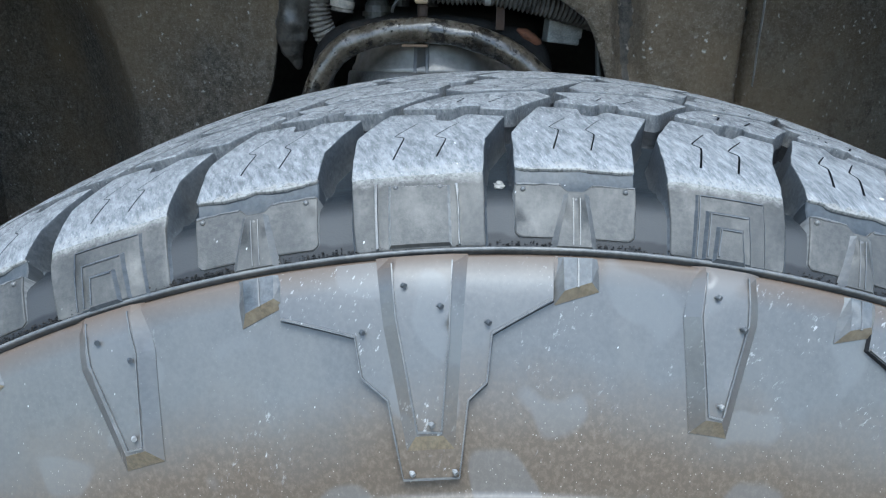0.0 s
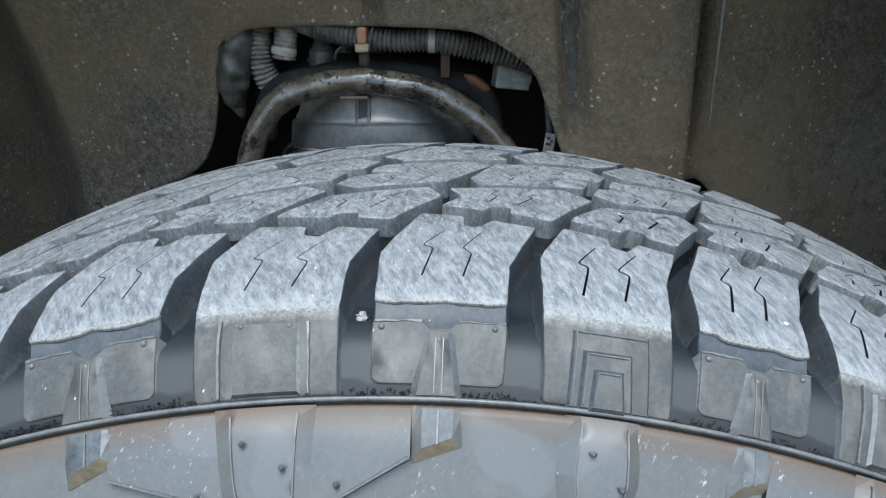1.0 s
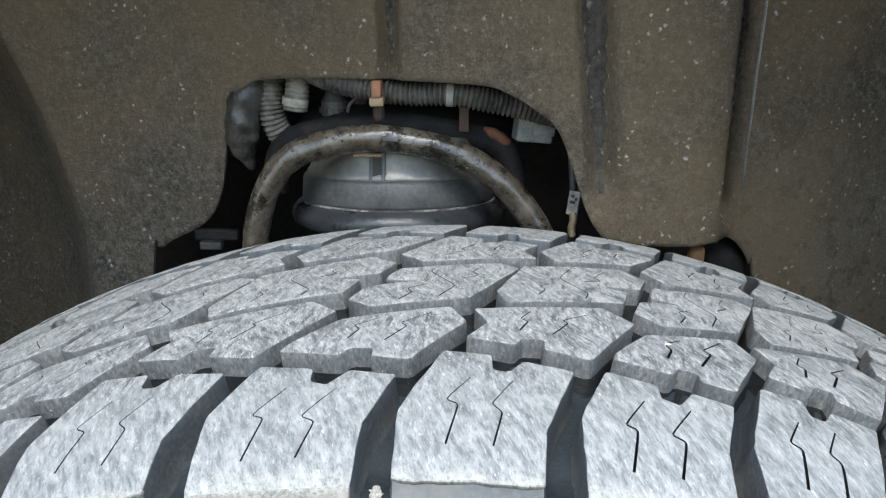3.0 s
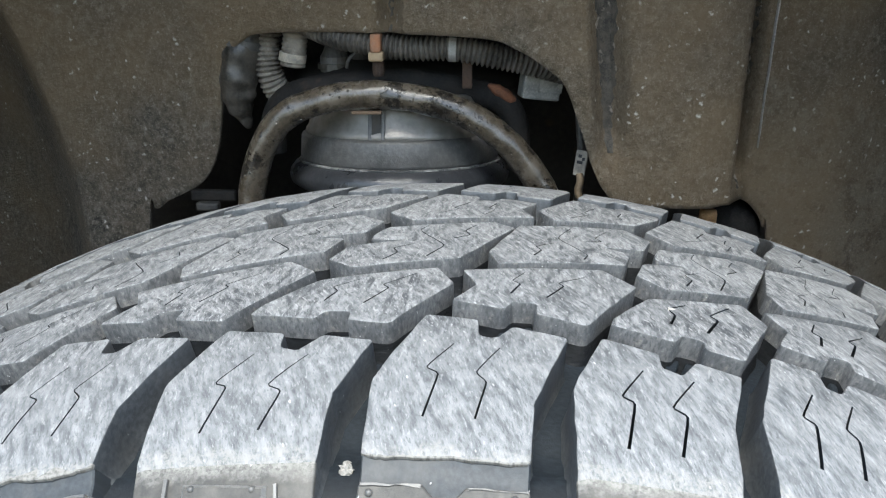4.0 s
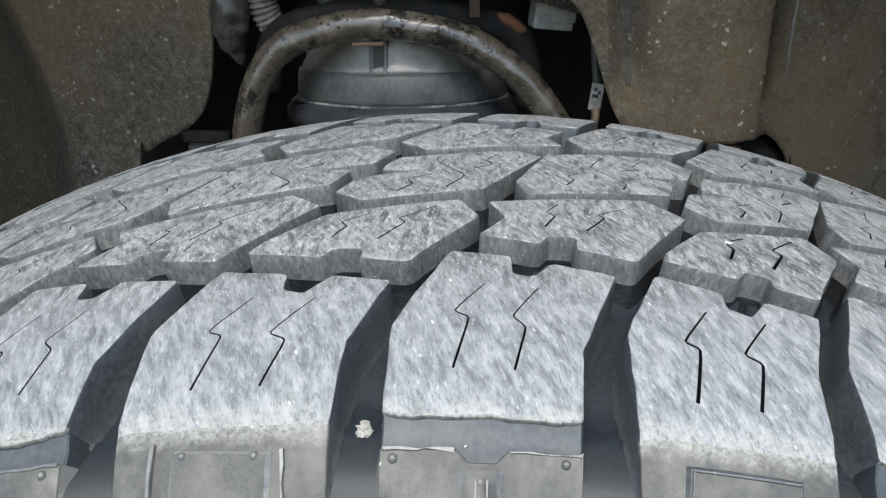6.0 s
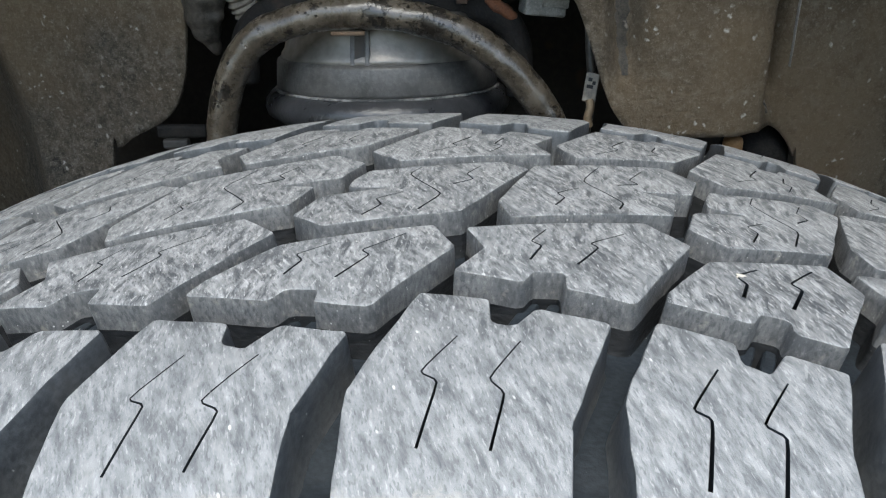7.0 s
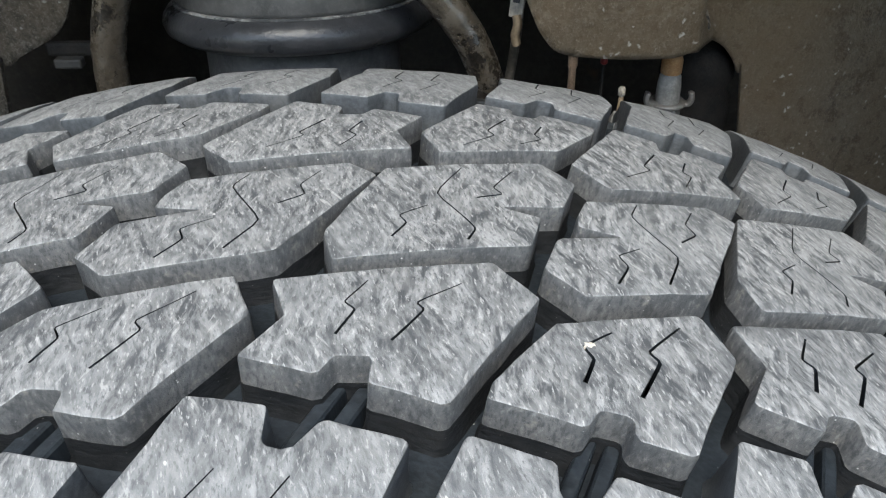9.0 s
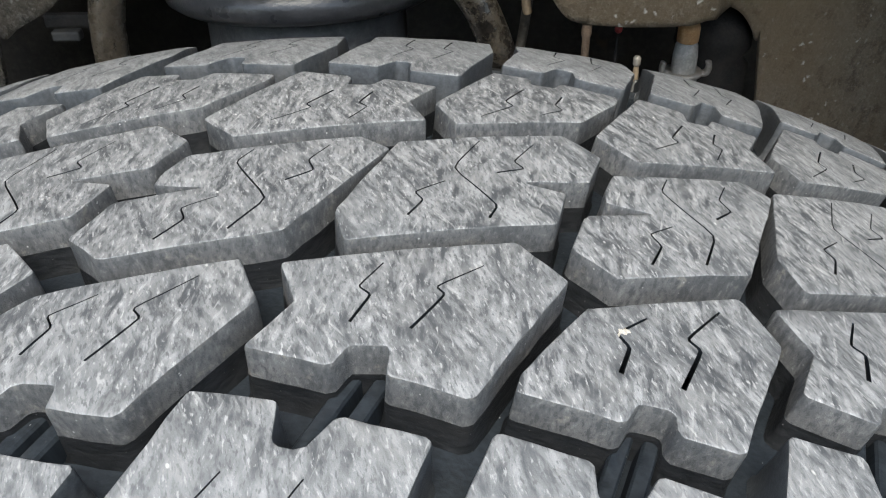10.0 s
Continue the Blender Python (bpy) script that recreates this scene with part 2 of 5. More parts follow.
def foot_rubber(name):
    """Unworn rubber at the foot of the blocks: satin, with fine level ripples, near-black with groove shade in its
    colour.
    """
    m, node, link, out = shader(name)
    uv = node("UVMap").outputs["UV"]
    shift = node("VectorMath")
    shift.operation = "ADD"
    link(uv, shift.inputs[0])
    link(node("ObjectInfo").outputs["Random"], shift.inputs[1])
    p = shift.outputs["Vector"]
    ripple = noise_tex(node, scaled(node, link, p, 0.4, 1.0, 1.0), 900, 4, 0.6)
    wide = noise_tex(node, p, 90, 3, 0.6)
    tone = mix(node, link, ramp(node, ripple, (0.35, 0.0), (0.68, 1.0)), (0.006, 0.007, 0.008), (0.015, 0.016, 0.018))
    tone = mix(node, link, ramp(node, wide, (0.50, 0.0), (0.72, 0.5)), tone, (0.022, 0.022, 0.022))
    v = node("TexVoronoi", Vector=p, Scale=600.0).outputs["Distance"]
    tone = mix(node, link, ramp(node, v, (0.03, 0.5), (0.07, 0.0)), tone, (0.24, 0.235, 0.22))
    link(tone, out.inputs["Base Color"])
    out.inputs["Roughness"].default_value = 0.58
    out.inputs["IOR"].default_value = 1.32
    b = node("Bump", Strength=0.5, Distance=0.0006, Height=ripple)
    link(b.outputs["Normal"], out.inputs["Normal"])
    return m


def felt(name):
    """Grey-brown wheel-arch felt with pale fibres, dried mud and pits."""
    m, node, link, out = shader(name)
    p = node("TexCoord").outputs["Object"]
    a = noise_tex(node, p, 14, 4, 0.6)
    b = noise_tex(node, p, 210, 4, 0.7)
    c = noise_tex(node, p, 430, 4, 0.75)
    wide = noise_tex(node, p, 5, 3, 0.55)
    hair = noise_tex(node, p, 800, 3, 0.75)
    tone = mix(node, link, ramp(node, b, (0.36, 0.0), (0.7, 1.0)), (0.014, 0.013, 0.010), (0.120, 0.104, 0.082))
    # tan splash dirt with a ragged upper edge on the rear panel
    splash = node("Math")
    splash.operation = "MULTIPLY_ADD"
    link(noise_tex(node, p, 22, 4, 0.65), splash.inputs[0])
    splash.inputs[1].default_value = 0.16
    link(node("SeparateXYZ", Vector=p).outputs["Z"], splash.inputs[2])
    panel = node("Math")
    panel.operation = "MULTIPLY"
    link(ramp(node, node("MapRange", Value=splash.outputs[0], From_Min=0.82, From_Max=0.92).outputs[0], (0.0, 0.6), (1.0, 0.0)), panel.inputs[0])
    link(node("MapRange", Value=node("SeparateXYZ", Vector=p).outputs["X"], From_Min=0.175, From_Max=0.20).outputs[0], panel.inputs[1])
    tone = mix(node, link, panel.outputs[0], tone, (0.185, 0.150, 0.105))
    tone = mix(node, link, ramp(node, noise_tex(node, p, 120, 5, 0.75), (0.54, 0.0), (0.66, 0.6)), tone, (0.185, 0.165, 0.135))
    tone = mix(node, link, ramp(node, noise_tex(node, p, 70, 5, 0.7), (0.38, 0.7), (0.47, 0.0)), tone, (0.022, 0.020, 0.016))
    tone = mix(node, link, ramp(node, c, (0.54, 0.0), (0.70, 0.6)), tone, (0.30, 0.27, 0.225))
    tone = mix(node, link, ramp(node, hair, (0.56, 0.0), (0.68, 0.35)), tone, (0.30, 0.27, 0.225))
    tone = mix(node, link, ramp(node, a, (0.35, 0.0), (0.68, 0.45)), tone, (0.125, 0.090, 0.053))
    tone = mix(node, link, ramp(node, wide, (0.42, 0.0), (0.62, 0.55)), tone, (0.160, 0.112, 0.060))
    warp = node("VectorMath")
    warp.operation = "MULTIPLY_ADD"
    link(node("TexNoise", Vector=p, Scale=260.0, Detail=2.0).outputs["Color"], warp.inputs[0])
    warp.inputs[1].default_value = (0.006, 0.006, 0.006)
    link(p, warp.inputs[2])
    v = node("TexVoronoi", Vector=warp.outputs["Vector"], Scale=150.0).outputs["Distance"]
    n2 = noise_tex(node, p, 40, 2, 0.5)
    sp = node("Math")
    sp.operation = "MULTIPLY"
    link(ramp(node, v, (0.08, 1.0), (0.24, 0.0)), sp.inputs[0])
    link(ramp(node, n2, (0.52, 0.0), (0.62, 0.8)), sp.inputs[1])
    tone = mix(node, link, sp.outputs[0], tone, (0.50, 0.47, 0.42))
    link(tone, out.inputs["Base Color"])
    out.inputs["Roughness"].default_value = 0.92
    h = mix(node, link, 0.5, b, c)
    bp = node("Bump", Strength=1.0, Distance=0.004, Height=h)
    link(bp.outputs["Normal"], out.inputs["Normal"])
    return m


def worn_metal(name, base, dirt, rust, rust_from, rough, metal, scale=60.0):
    """Painted or bare metal under dirt, with rust where the coat has gone."""
    m, node, link, out = shader(name)
    p = node("TexCoord").outputs["Object"]
    a = noise_tex(node, p, scale, 4, 0.65)
    b = noise_tex(node, p, scale * 7, 3, 0.7)
    c = noise_tex(node, p, scale * 0.6, 3, 0.6)
    tone = mix(node, link, ramp(node, a, (0.38, 0.0), (0.62, 1.0)), base, dirt)
    tone = mix(node, link, ramp(node, b, (0.45, 0.0), (0.75, 0.5)), tone, tuple(min(1, v * 1.7) for v in dirt))
    rf = ramp(node, c, (rust_from, 0.0), (rust_from + 0.07, 1.0))
    tone = mix(node, link, rf, tone, rust)
    link(tone, out.inputs["Base Color"])
    r = node("MapRange")
    link(a, r.inputs[0])
    r.inputs[3].default_value, r.inputs[4].default_value = rough - 0.1, rough + 0.2
    link(r.outputs[0], out.inputs["Roughness"])
    out.inputs["Metallic"].default_value = metal
    bp = node("Bump", Strength=0.6, Distance=0.0015, Height=mix(node, link, 0.5, a, b))
    link(bp.outputs["Normal"], out.inputs["Normal"])
    return m


def flaked(name):
    """Brown-grey weathered steel with islands of black coat and pits, satin where it is rubbed."""
    m, node, link, out = shader(name)
    p = node("TexCoord").outputs["Object"]
    wide = noise_tex(node, p, 17, 3, 0.6)
    isle = noise_tex(node, p, 95, 5, 0.72)
    fine = noise_tex(node, p, 420, 3, 0.7)
    both = node("Math")
    both.operation = "MULTIPLY_ADD"
    link(wide, both.inputs[0])
    both.inputs[1].default_value = 1.1
    link(isle, both.inputs[2])
    gone = ramp(node, both.outputs[0], (0.975, 0.0), (1.045, 1.0))
    tone = mix(node, link, ramp(node, fine, (0.35, 0.0), (0.7, 1.0)), (0.007, 0.006, 0.005), (0.036, 0.030, 0.024))
    pale = mix(node, link, ramp(node, fine, (0.3, 0.0), (0.65, 1.0)), (0.030, 0.024, 0.017), (0.080, 0.065, 0.047))
    pale = mix(node, link, ramp(node, noise_tex(node, p, 38, 3, 0.6), (0.52, 0.0), (0.66, 0.7)), pale, (0.125, 0.105, 0.080))
    tone = mix(node, link, gone, tone, pale)
    pit = node("TexVoronoi", Vector=p, Scale=210.0).outputs["Distance"]
    pits = node("Math")
    pits.operation = "MULTIPLY"
    link(ramp(node, pit, (0.10, 1.0), (0.22, 0.0)), pits.inputs[0])
    link(ramp(node, noise_tex(node, p, 45, 2, 0.5), (0.50, 0.0), (0.58, 0.9)), pits.inputs[1])
    tone = mix(node, link, pits.outputs[0], tone, (0.008, 0.007, 0.006))
    link(tone, out.inputs["Base Color"])
    r = node("MapRange")
    link(isle, r.inputs[0])
    r.inputs[3].default_value, r.inputs[4].default_value = 0.12, 0.42
    link(r.outputs[0], out.inputs["Roughness"])
    high = node("Math")
    high.operation = "SUBTRACT"
    link(mix(node, link, 0.35, gone, isle), high.inputs[0])
    link(pits.outputs[0], high.inputs[1])
    out.inputs["Coat Weight"].default_value, out.inputs["Coat Roughness"].default_value = 0.4, 0.3
    b = node("Bump", Strength=0.9, Distance=0.0022, Height=high.outputs[0])
    link(b.outputs["Normal"], out.inputs["Normal"])
    return m


def concrete(name):
    m, node, link, out = shader(name)
    p = node("TexCoord").outputs["Object"]
    a = noise_tex(node, p, 260, 3, 0.7)
    b = noise_tex(node, p, 3, 4, 0.6)
    tone = mix(node, link, ramp(node, a, (0.35, 0.0), (0.7, 1.0)), (0.13, 0.115, 0.096), (0.25, 0.225, 0.192))
    tone = mix(node, link, ramp(node, b, (0.3, 0.0), (0.7, 0.5)), tone, (0.19, 0.165, 0.135))
    link(tone, out.inputs["Base Color"])
    out.inputs["Roughness"].default_value = 0.9
    bp = node("Bump", Strength=0.7, Distance=0.004, Height=a)
    link(bp.outputs["Normal"], out.inputs["Normal"])
    return m


TOP = worn_tread("scuffed_tread_rubber")
SIDE = rubber("moulded_rubber", (0.027, 0.030, 0.034), (0.061, 0.066, 0.070), 0.52, 0.10, 0.8, 420.0, 0.30, 1.0, 0.35, False, 0.2)
FLANK = flank("scuffed_block_flank")
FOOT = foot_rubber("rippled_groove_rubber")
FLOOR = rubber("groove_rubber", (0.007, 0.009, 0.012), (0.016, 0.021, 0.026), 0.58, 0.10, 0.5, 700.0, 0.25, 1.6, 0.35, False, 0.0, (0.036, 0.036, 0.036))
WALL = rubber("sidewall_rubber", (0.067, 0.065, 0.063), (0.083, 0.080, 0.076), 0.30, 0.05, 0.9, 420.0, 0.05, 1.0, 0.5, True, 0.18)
DUSTY = rubber("dusty_shoulder_rubber", (0.026, 0.025, 0.023), (0.049, 0.046, 0.040), 0.60, 0.08, 1.0, 300.0, 0.3, 1.0, 0.5, False, 0.45, None, 0.85)
# scuffed edges, with the highlights along the mouldings put into the colour
RIMMED = rubber("scuffed_lit_edge_rubber", (0.055, 0.055, 0.055), (0.098, 0.096, 0.092), 0.42, 0.08, 0.8, 420.0, 0.2, 1.0, 0.5, False, 0.6)
PALE = rubber("scuffed_pale_edge", (0.10, 0.100, 0.097), (0.21, 0.206, 0.196), 0.5, 0.08, 0.8, 420.0, 0.2, 1.0, 0.5, False, 0.7)
# brown of the lower slopes: dirt, plus reflected ground painted in
BROWN = rubber("brown_edge_rubber", (0.10, 0.078, 0.050), (0.18, 0.142, 0.092), 0.5, 0.08, 0.6, 420.0, 0.2, 1.0, 0.5, False, 0.3)
HOLLOW = rubber("smooth_hollow_rubber", (0.015, 0.019, 0.023), (0.032, 0.037, 0.042), 0.6, 0.10, 0.8, 420.0, 0.2, 1.0, 0.5, False, 0.25)
FELT = felt("wheel_arch_felt")
ARM = flaked("dirty_black_arm")
ALLOY = worn_metal("dull_alloy", (0.34, 0.32, 0.295), (0.17, 0.157, 0.14), (0.36, 0.29, 0.22), 0.60, 0.40, 0.6, 22.0)
STRAP = worn_metal("rust_brown_steel", (0.022, 0.014, 0.010), (0.045, 0.026, 0.016), (0.10, 0.05, 0.026), 0.64, 0.8, 0.0, 110.0)
JOINT = worn_metal("joint_shade_rubber", (0.022, 0.020, 0.017), (0.078, 0.068, 0.055), (0.22, 0.19, 0.155), 0.58, 0.85, 0.0, 150.0)
BAND = worn_metal("black_band", (0.052, 0.050, 0.047), (0.088, 0.084, 0.079), (0.11, 0.105, 0.10), 0.75, 0.42, 0.0, 40.0)
BELLOWS = worn_metal("air_spring_rubber", (0.024, 0.025, 0.027), (0.042, 0.042, 0.044), (0.10, 0.095, 0.09), 0.70, 0.25, 0.0, 30.0)
SEAM = worn_metal("patchy_seam_dust", (0.030, 0.030, 0.030), (0.26, 0.25, 0.235), (0.05, 0.05, 0.05), 0.55, 0.8, 0.0, 75.0)
TOWER = worn_metal("rusty_black_steel", (0.008, 0.008, 0.008), (0.019, 0.017, 0.015), (0.035, 0.026, 0.02), 0.64, 0.75, 0.0, 90.0)
TOWER.node_tree.nodes["Principled BSDF"].inputs["Specular IOR Level"].default_value = 0.2
DARK = worn_metal("dark_steel", (0.024, 0.024, 0.023), (0.044, 0.041, 0.037), (0.08, 0.055, 0.036), 0.66, 0.7, 0.0, 18.0)
RUBBER = worn_metal("dusty_black_rubber", (0.014, 0.013, 0.011), (0.075, 0.066, 0.055), (0.13, 0.115, 0.095), 0.64, 0.36, 0.0, 50.0)
HOSE = worn_metal("dusty_grey_hose", (0.060, 0.053, 0.045), (0.22, 0.195, 0.16), (0.10, 0.09, 0.07), 0.75, 0.7, 0.0, 26.0)
CONDUIT = worn_metal("dusty_black_conduit", (0.022, 0.020, 0.017), (0.105, 0.093, 0.078), (0.12, 0.105, 0.085), 0.70, 0.6, 0.0, 34.0)
PLUG = worn_metal("grey_plastic_plug", (0.19, 0.185, 0.175), (0.30, 0.285, 0.26), (0.2, 0.18, 0.15), 0.7, 0.6, 0.0, 90.0)
CLIP = worn_metal("orange_clip", (0.30, 0.115, 0.045), (0.20, 0.11, 0.065), (0.30, 0.20, 0.12), 0.66, 0.6, 0.0, 120.0)
LABEL = worn_metal("white_label", (0.40, 0.345, 0.27), (0.20, 0.185, 0.16), (0.45, 0.38, 0.28), 0.68, 0.6, 0.0, 150.0)
SLEEVE = worn_metal("pale_grey_sleeve", (0.17, 0.165, 0.155), (0.25, 0.24, 0.22), (0.19, 0.16, 0.13), 0.68, 0.55, 0.0, 90.0)
TAN = worn_metal("tan_tape", (0.30, 0.22, 0.13), (0.22, 0.16, 0.10), (0.34, 0.26, 0.16), 0.66, 0.7, 0.0, 120.0)
TAN_RUST = worn_metal("orange_rust", (0.30, 0.155, 0.06), (0.36, 0.21, 0.10), (0.22, 0.11, 0.05), 0.62, 0.75, 0.0, 140.0)
RED = worn_metal("red_plastic", (0.35, 0.03, 0.03), (0.22, 0.03, 0.03), (0.3, 0.05, 0.04), 0.7, 0.4, 0.0, 120.0)
STEEL = worn_metal("zinc_steel", (0.34, 0.33, 0.31), (0.22, 0.20, 0.18), (0.32, 0.18, 0.08), 0.7, 0.45, 0.6, 90.0)
RUST = worn_metal("rusted_steel", (0.085, 0.034, 0.016), (0.16, 0.062, 0.028), (0.19, 0.095, 0.05), 0.6, 0.8, 0.0, 110.0)
DULL_RUST = worn_metal("dull_rusted_steel", (0.085, 0.055, 0.034), (0.14, 0.095, 0.062), (0.17, 0.12, 0.08), 0.62, 0.85, 0.0, 130.0)
STONE = worn_metal("pale_stone", (0.34, 0.31, 0.26), (0.44, 0.41, 0.36), (0.34, 0.28, 0.21), 0.66, 0.7, 0.0, 400.0)
INK = worn_metal("black_print", (0.02, 0.02, 0.02), (0.04, 0.04, 0.04), (0.05, 0.05, 0.05), 0.8, 0.6, 0.0, 90.0)
GRIT = worn_metal("pale_dried_mud", (0.15, 0.145, 0.135), (0.27, 0.26, 0.24), (0.21, 0.19, 0.165), 0.7, 0.9, 0.0, 300.0)
GROUND = concrete("dusty_ground")


# ---- building helpers ----
def finish(name, bm, materials, parent=None, label="", smooth=False):
    """Link a bmesh as one mesh object, under a thing or a part if one is given."""
    me = bpy.data.meshes.new(name)
    bm.normal_update()
    bm.to_mesh(me)
    bm.free()
    for m in materials if isinstance(materials, (list, tuple)) else [materials]:
        me.materials.append(m)
    if smooth:
        for poly in me.polygons:
            poly.use_smooth = True
    ob = new(name, me)
    if parent is not None:
        ob.parent = parent
    if label:
        ob["label"] = label
    return ob


def part(name, bm, material, parent, label="", smooth=False):
    return finish(name, bm, material, parent, label, smooth)


def tube(points, radius, sides=16, ribs=0.0, rib_len=0.0045, flat=1.0):
    """A round bar or hose along a smoothed line; ribs raises a corrugation of that height."""
    pts = [Vector(p) for p in points]
    fine = []
    for k in range(len(pts) - 1):
        a, b = pts[max(k - 1, 0)], pts[min(k + 2, len(pts) - 1)]
        n = 10 if not ribs else max(4, int((pts[k + 1] - pts[k]).length / rib_len * 8))
        for j in range(n):
            t = j / n
            p0, p1, p2, p3 = a, pts[k], pts[k + 1], b
            fine.append(0.5 * (2 * p1 + (p2 - p0) * t + (2 * p0 - 5 * p1 + 4 * p2 - p3) * t * t + (3 * p1 - p0 - 3 * p2 + p3) * t ** 3))
    fine.append(pts[-1])
    bm = bmesh.new()
    rings = []
    run = 0.0
    for k, c in enumerate(fine):
        d = (fine[min(k + 1, len(fine) - 1)] - fine[max(k - 1, 0)]).normalized()
        if k:
            run += (c - fine[k - 1]).length
        side = d.cross(Vector((0, 1, 0)))
        side = side.normalized() if side.length > 0.05 else Vector((1, 0, 0))
        up = side.cross(d)
        r = radius(run) if callable(radius) else radius
        if ribs:
            r += ribs * (0.5 + 0.5 * math.sin(run / rib_len * math.tau)) ** 0.5
        rings.append([bm.verts.new(c + r * (math.cos(a) * side + flat * math.sin(a) * up)) for a in (math.tau * j / sides for j in range(sides))])
    for r0, r1 in zip(rings, rings[1:]):
        for j in range(sides):
            bm.faces.new((r0[j], r0[(j + 1) % sides], r1[(j + 1) % sides], r1[j]))
    bm.faces.new(rings[0][::-1])
    bm.faces.new(rings[-1])
    bmesh.ops.recalc_face_normals(bm, faces=bm.faces)
    return bm


def lathe_z(profile, centre, steps=64):
    """A turned body round an upright axis: profile of (radius, z)."""
    bm = bmesh.new()
    rings = [[bm.verts.new((centre[0] + r * math.cos(a), centre[1] + r * math.sin(a), z)) for a in (math.tau * j / steps for j in range(steps))] for r, z in profile]
    for r0, r1 in zip(rings, rings[1:]):
        for j in range(steps):
            bm.faces.new((r0[j], r0[(j + 1) % steps], r1[(j + 1) % steps], r1[j]))
    bm.faces.new(rings[0])
    bm.faces.new(rings[-1])
    bmesh.ops.recalc_face_normals(bm, faces=bm.faces)
    return bm


def slab(x0, x1, y0, y1, z0, z1, bevel=0.001, m=None):
    """A box with rounded edges, turned by m if given."""
    bm = bmesh.new()
    bmesh.ops.create_cube(bm, size=1.0)
    for v in bm.verts:
        v.co = Vector(((x0 + x1) / 2 + v.co.x * (x1 - x0), (y0 + y1) / 2 + v.co.y * (y1 - y0), (z0 + z1) / 2 + v.co.z * (z1 - z0)))
    if bevel:
        bmesh.ops.bevel(bm, geom=list(bm.edges), offset=bevel, segments=2, affect="EDGES", profile=0.5)
    if m is not None:
        bmesh.ops.transform(bm, matrix=m, verts=bm.verts)
    return bm


def inside(p, loop):
    x, y = p
    hit = False
    for (x0, y0), (x1, y1) in zip(loop, loop[1:] + loop[:1]):
        if (y0 > y) != (y1 > y) and x < (x1 - x0) * (y - y0) / (y1 - y0) + x0:
            hit = not hit
    return hit


def area(loop):
    return 0.5 * sum(x0 * y1 - x1 * y0 for (x0, y0), (x1, y1) in zip(loop, loop[1:] + loop[:1]))


def offset(loop, d):
    """The loop (counter-clockwise) moved outwards by d, mitred."""
    out = []
    n = len(loop)
    for k in range(n):
        (ax, ay), (bx, by), (cx, cy) = loop[k - 1], loop[k], loop[(k + 1) % n]
        e0, e1 = Vector((by - ay, ax - bx)), Vector((cy - by, bx - cx))
        if e0.length < 1e-9 or e1.length < 1e-9:
            out.append((bx, by))
            continue
        e0.normalize(), e1.normalize()
        m = e0 + e1
        m = m / max(m.length_squared * 0.5, 0.55)
        out.append((bx + m.x * d, by + m.y * d))
    return out


def ribbon(line, width):
    """A closed strip round an open line, of that width, narrower towards its first end."""
    a, b = [], []
    for k, (x, y) in enumerate(line):
        (px, py), (qx, qy) = line[max(k - 1, 0)], line[min(k + 1, len(line) - 1)]
        d = Vector((qx - px, qy - py)).normalized()
        half = 0.5 * width * (0.5 + 0.6 * k / (len(line) - 1))
        a.append((x - d.y * half, y + d.x * half))
        b.append((x + d.y * half, y - d.x * half))
    return b + a[::-1]


def rounded(loop, r):
    """The loop with each corner cut to a small arc."""
    out = []
    n = len(loop)
    for k in range(n):
        a, b, c = (Vector(loop[j % n]) for j in (k - 1, k, k + 1))
        d0, d1 = (a - b), (c - b)
        s = min(r, 0.3 * d0.length, 0.3 * d1.length)
        p, q = b + d0.normalized() * s, b + d1.normalized() * s
        out += [tuple(p), tuple(0.25 * p + 0.5 * b + 0.25 * q), tuple(q)]
    return out


def split(loop, step):
    out = []
    for (x0, y0), (x1, y1) in zip(loop, loop[1:] + loop[:1]):
        n = max(1, int(math.hypot(x1 - x0, y1 - y0) / step + 0.5))
        out += [(x0 + (x1 - x0) * j / n, y0 + (y1 - y0) * j / n) for j in range(n)]
    return out


def fill(outer, holes, step):
    """Triangles that fill the loop but for its holes, with inner points step apart: points, triangles, the loops' point indices."""
    pts, edges = [], []
    loops = []
    for loop in [outer] + holes:
        base = len(pts)
        pts += [Vector(p) for p in loop]
        ids = list(range(base, len(pts)))
        loops.append(ids)
        edges += list(zip(ids, ids[1:] + ids[:1]))
    if step:
        xs, ys = [p[0] for p in outer], [p[1] for p in outer]
        core = offset(outer, -0.35 * step)
        wide = [offset(h, 0.25 * step) for h in holes]
        ny = int((max(ys) - min(ys)) / step)
        for j in range(ny + 1):
            for i in range(int((max(xs) - min(xs)) / step) + 2):
                p = (min(xs) + (i + 0.5 * (j % 2)) * step, min(ys) + (j + 0.5) * step)
                if inside(p, core) and not any(inside(p, w) for w in wide):
                    pts.append(Vector(p))
    v, _, f, ov, _, _ = geometry.delaunay_2d_cdt(pts, edges, [], 0, 1e-7)
    back = {}
    for k, src in enumerate(ov):
        for s in src:
            back[s] = k
    tris = []
    for t in f:
        c = sum((v[k] for k in t), Vector((0, 0))) / len(t)
        if inside(c, outer) and not any(inside(c, h) for h in holes):
            tris.append(list(t))
    return [tuple(p) for p in v], tris, [[back[k] for k in ids] for ids in loops]


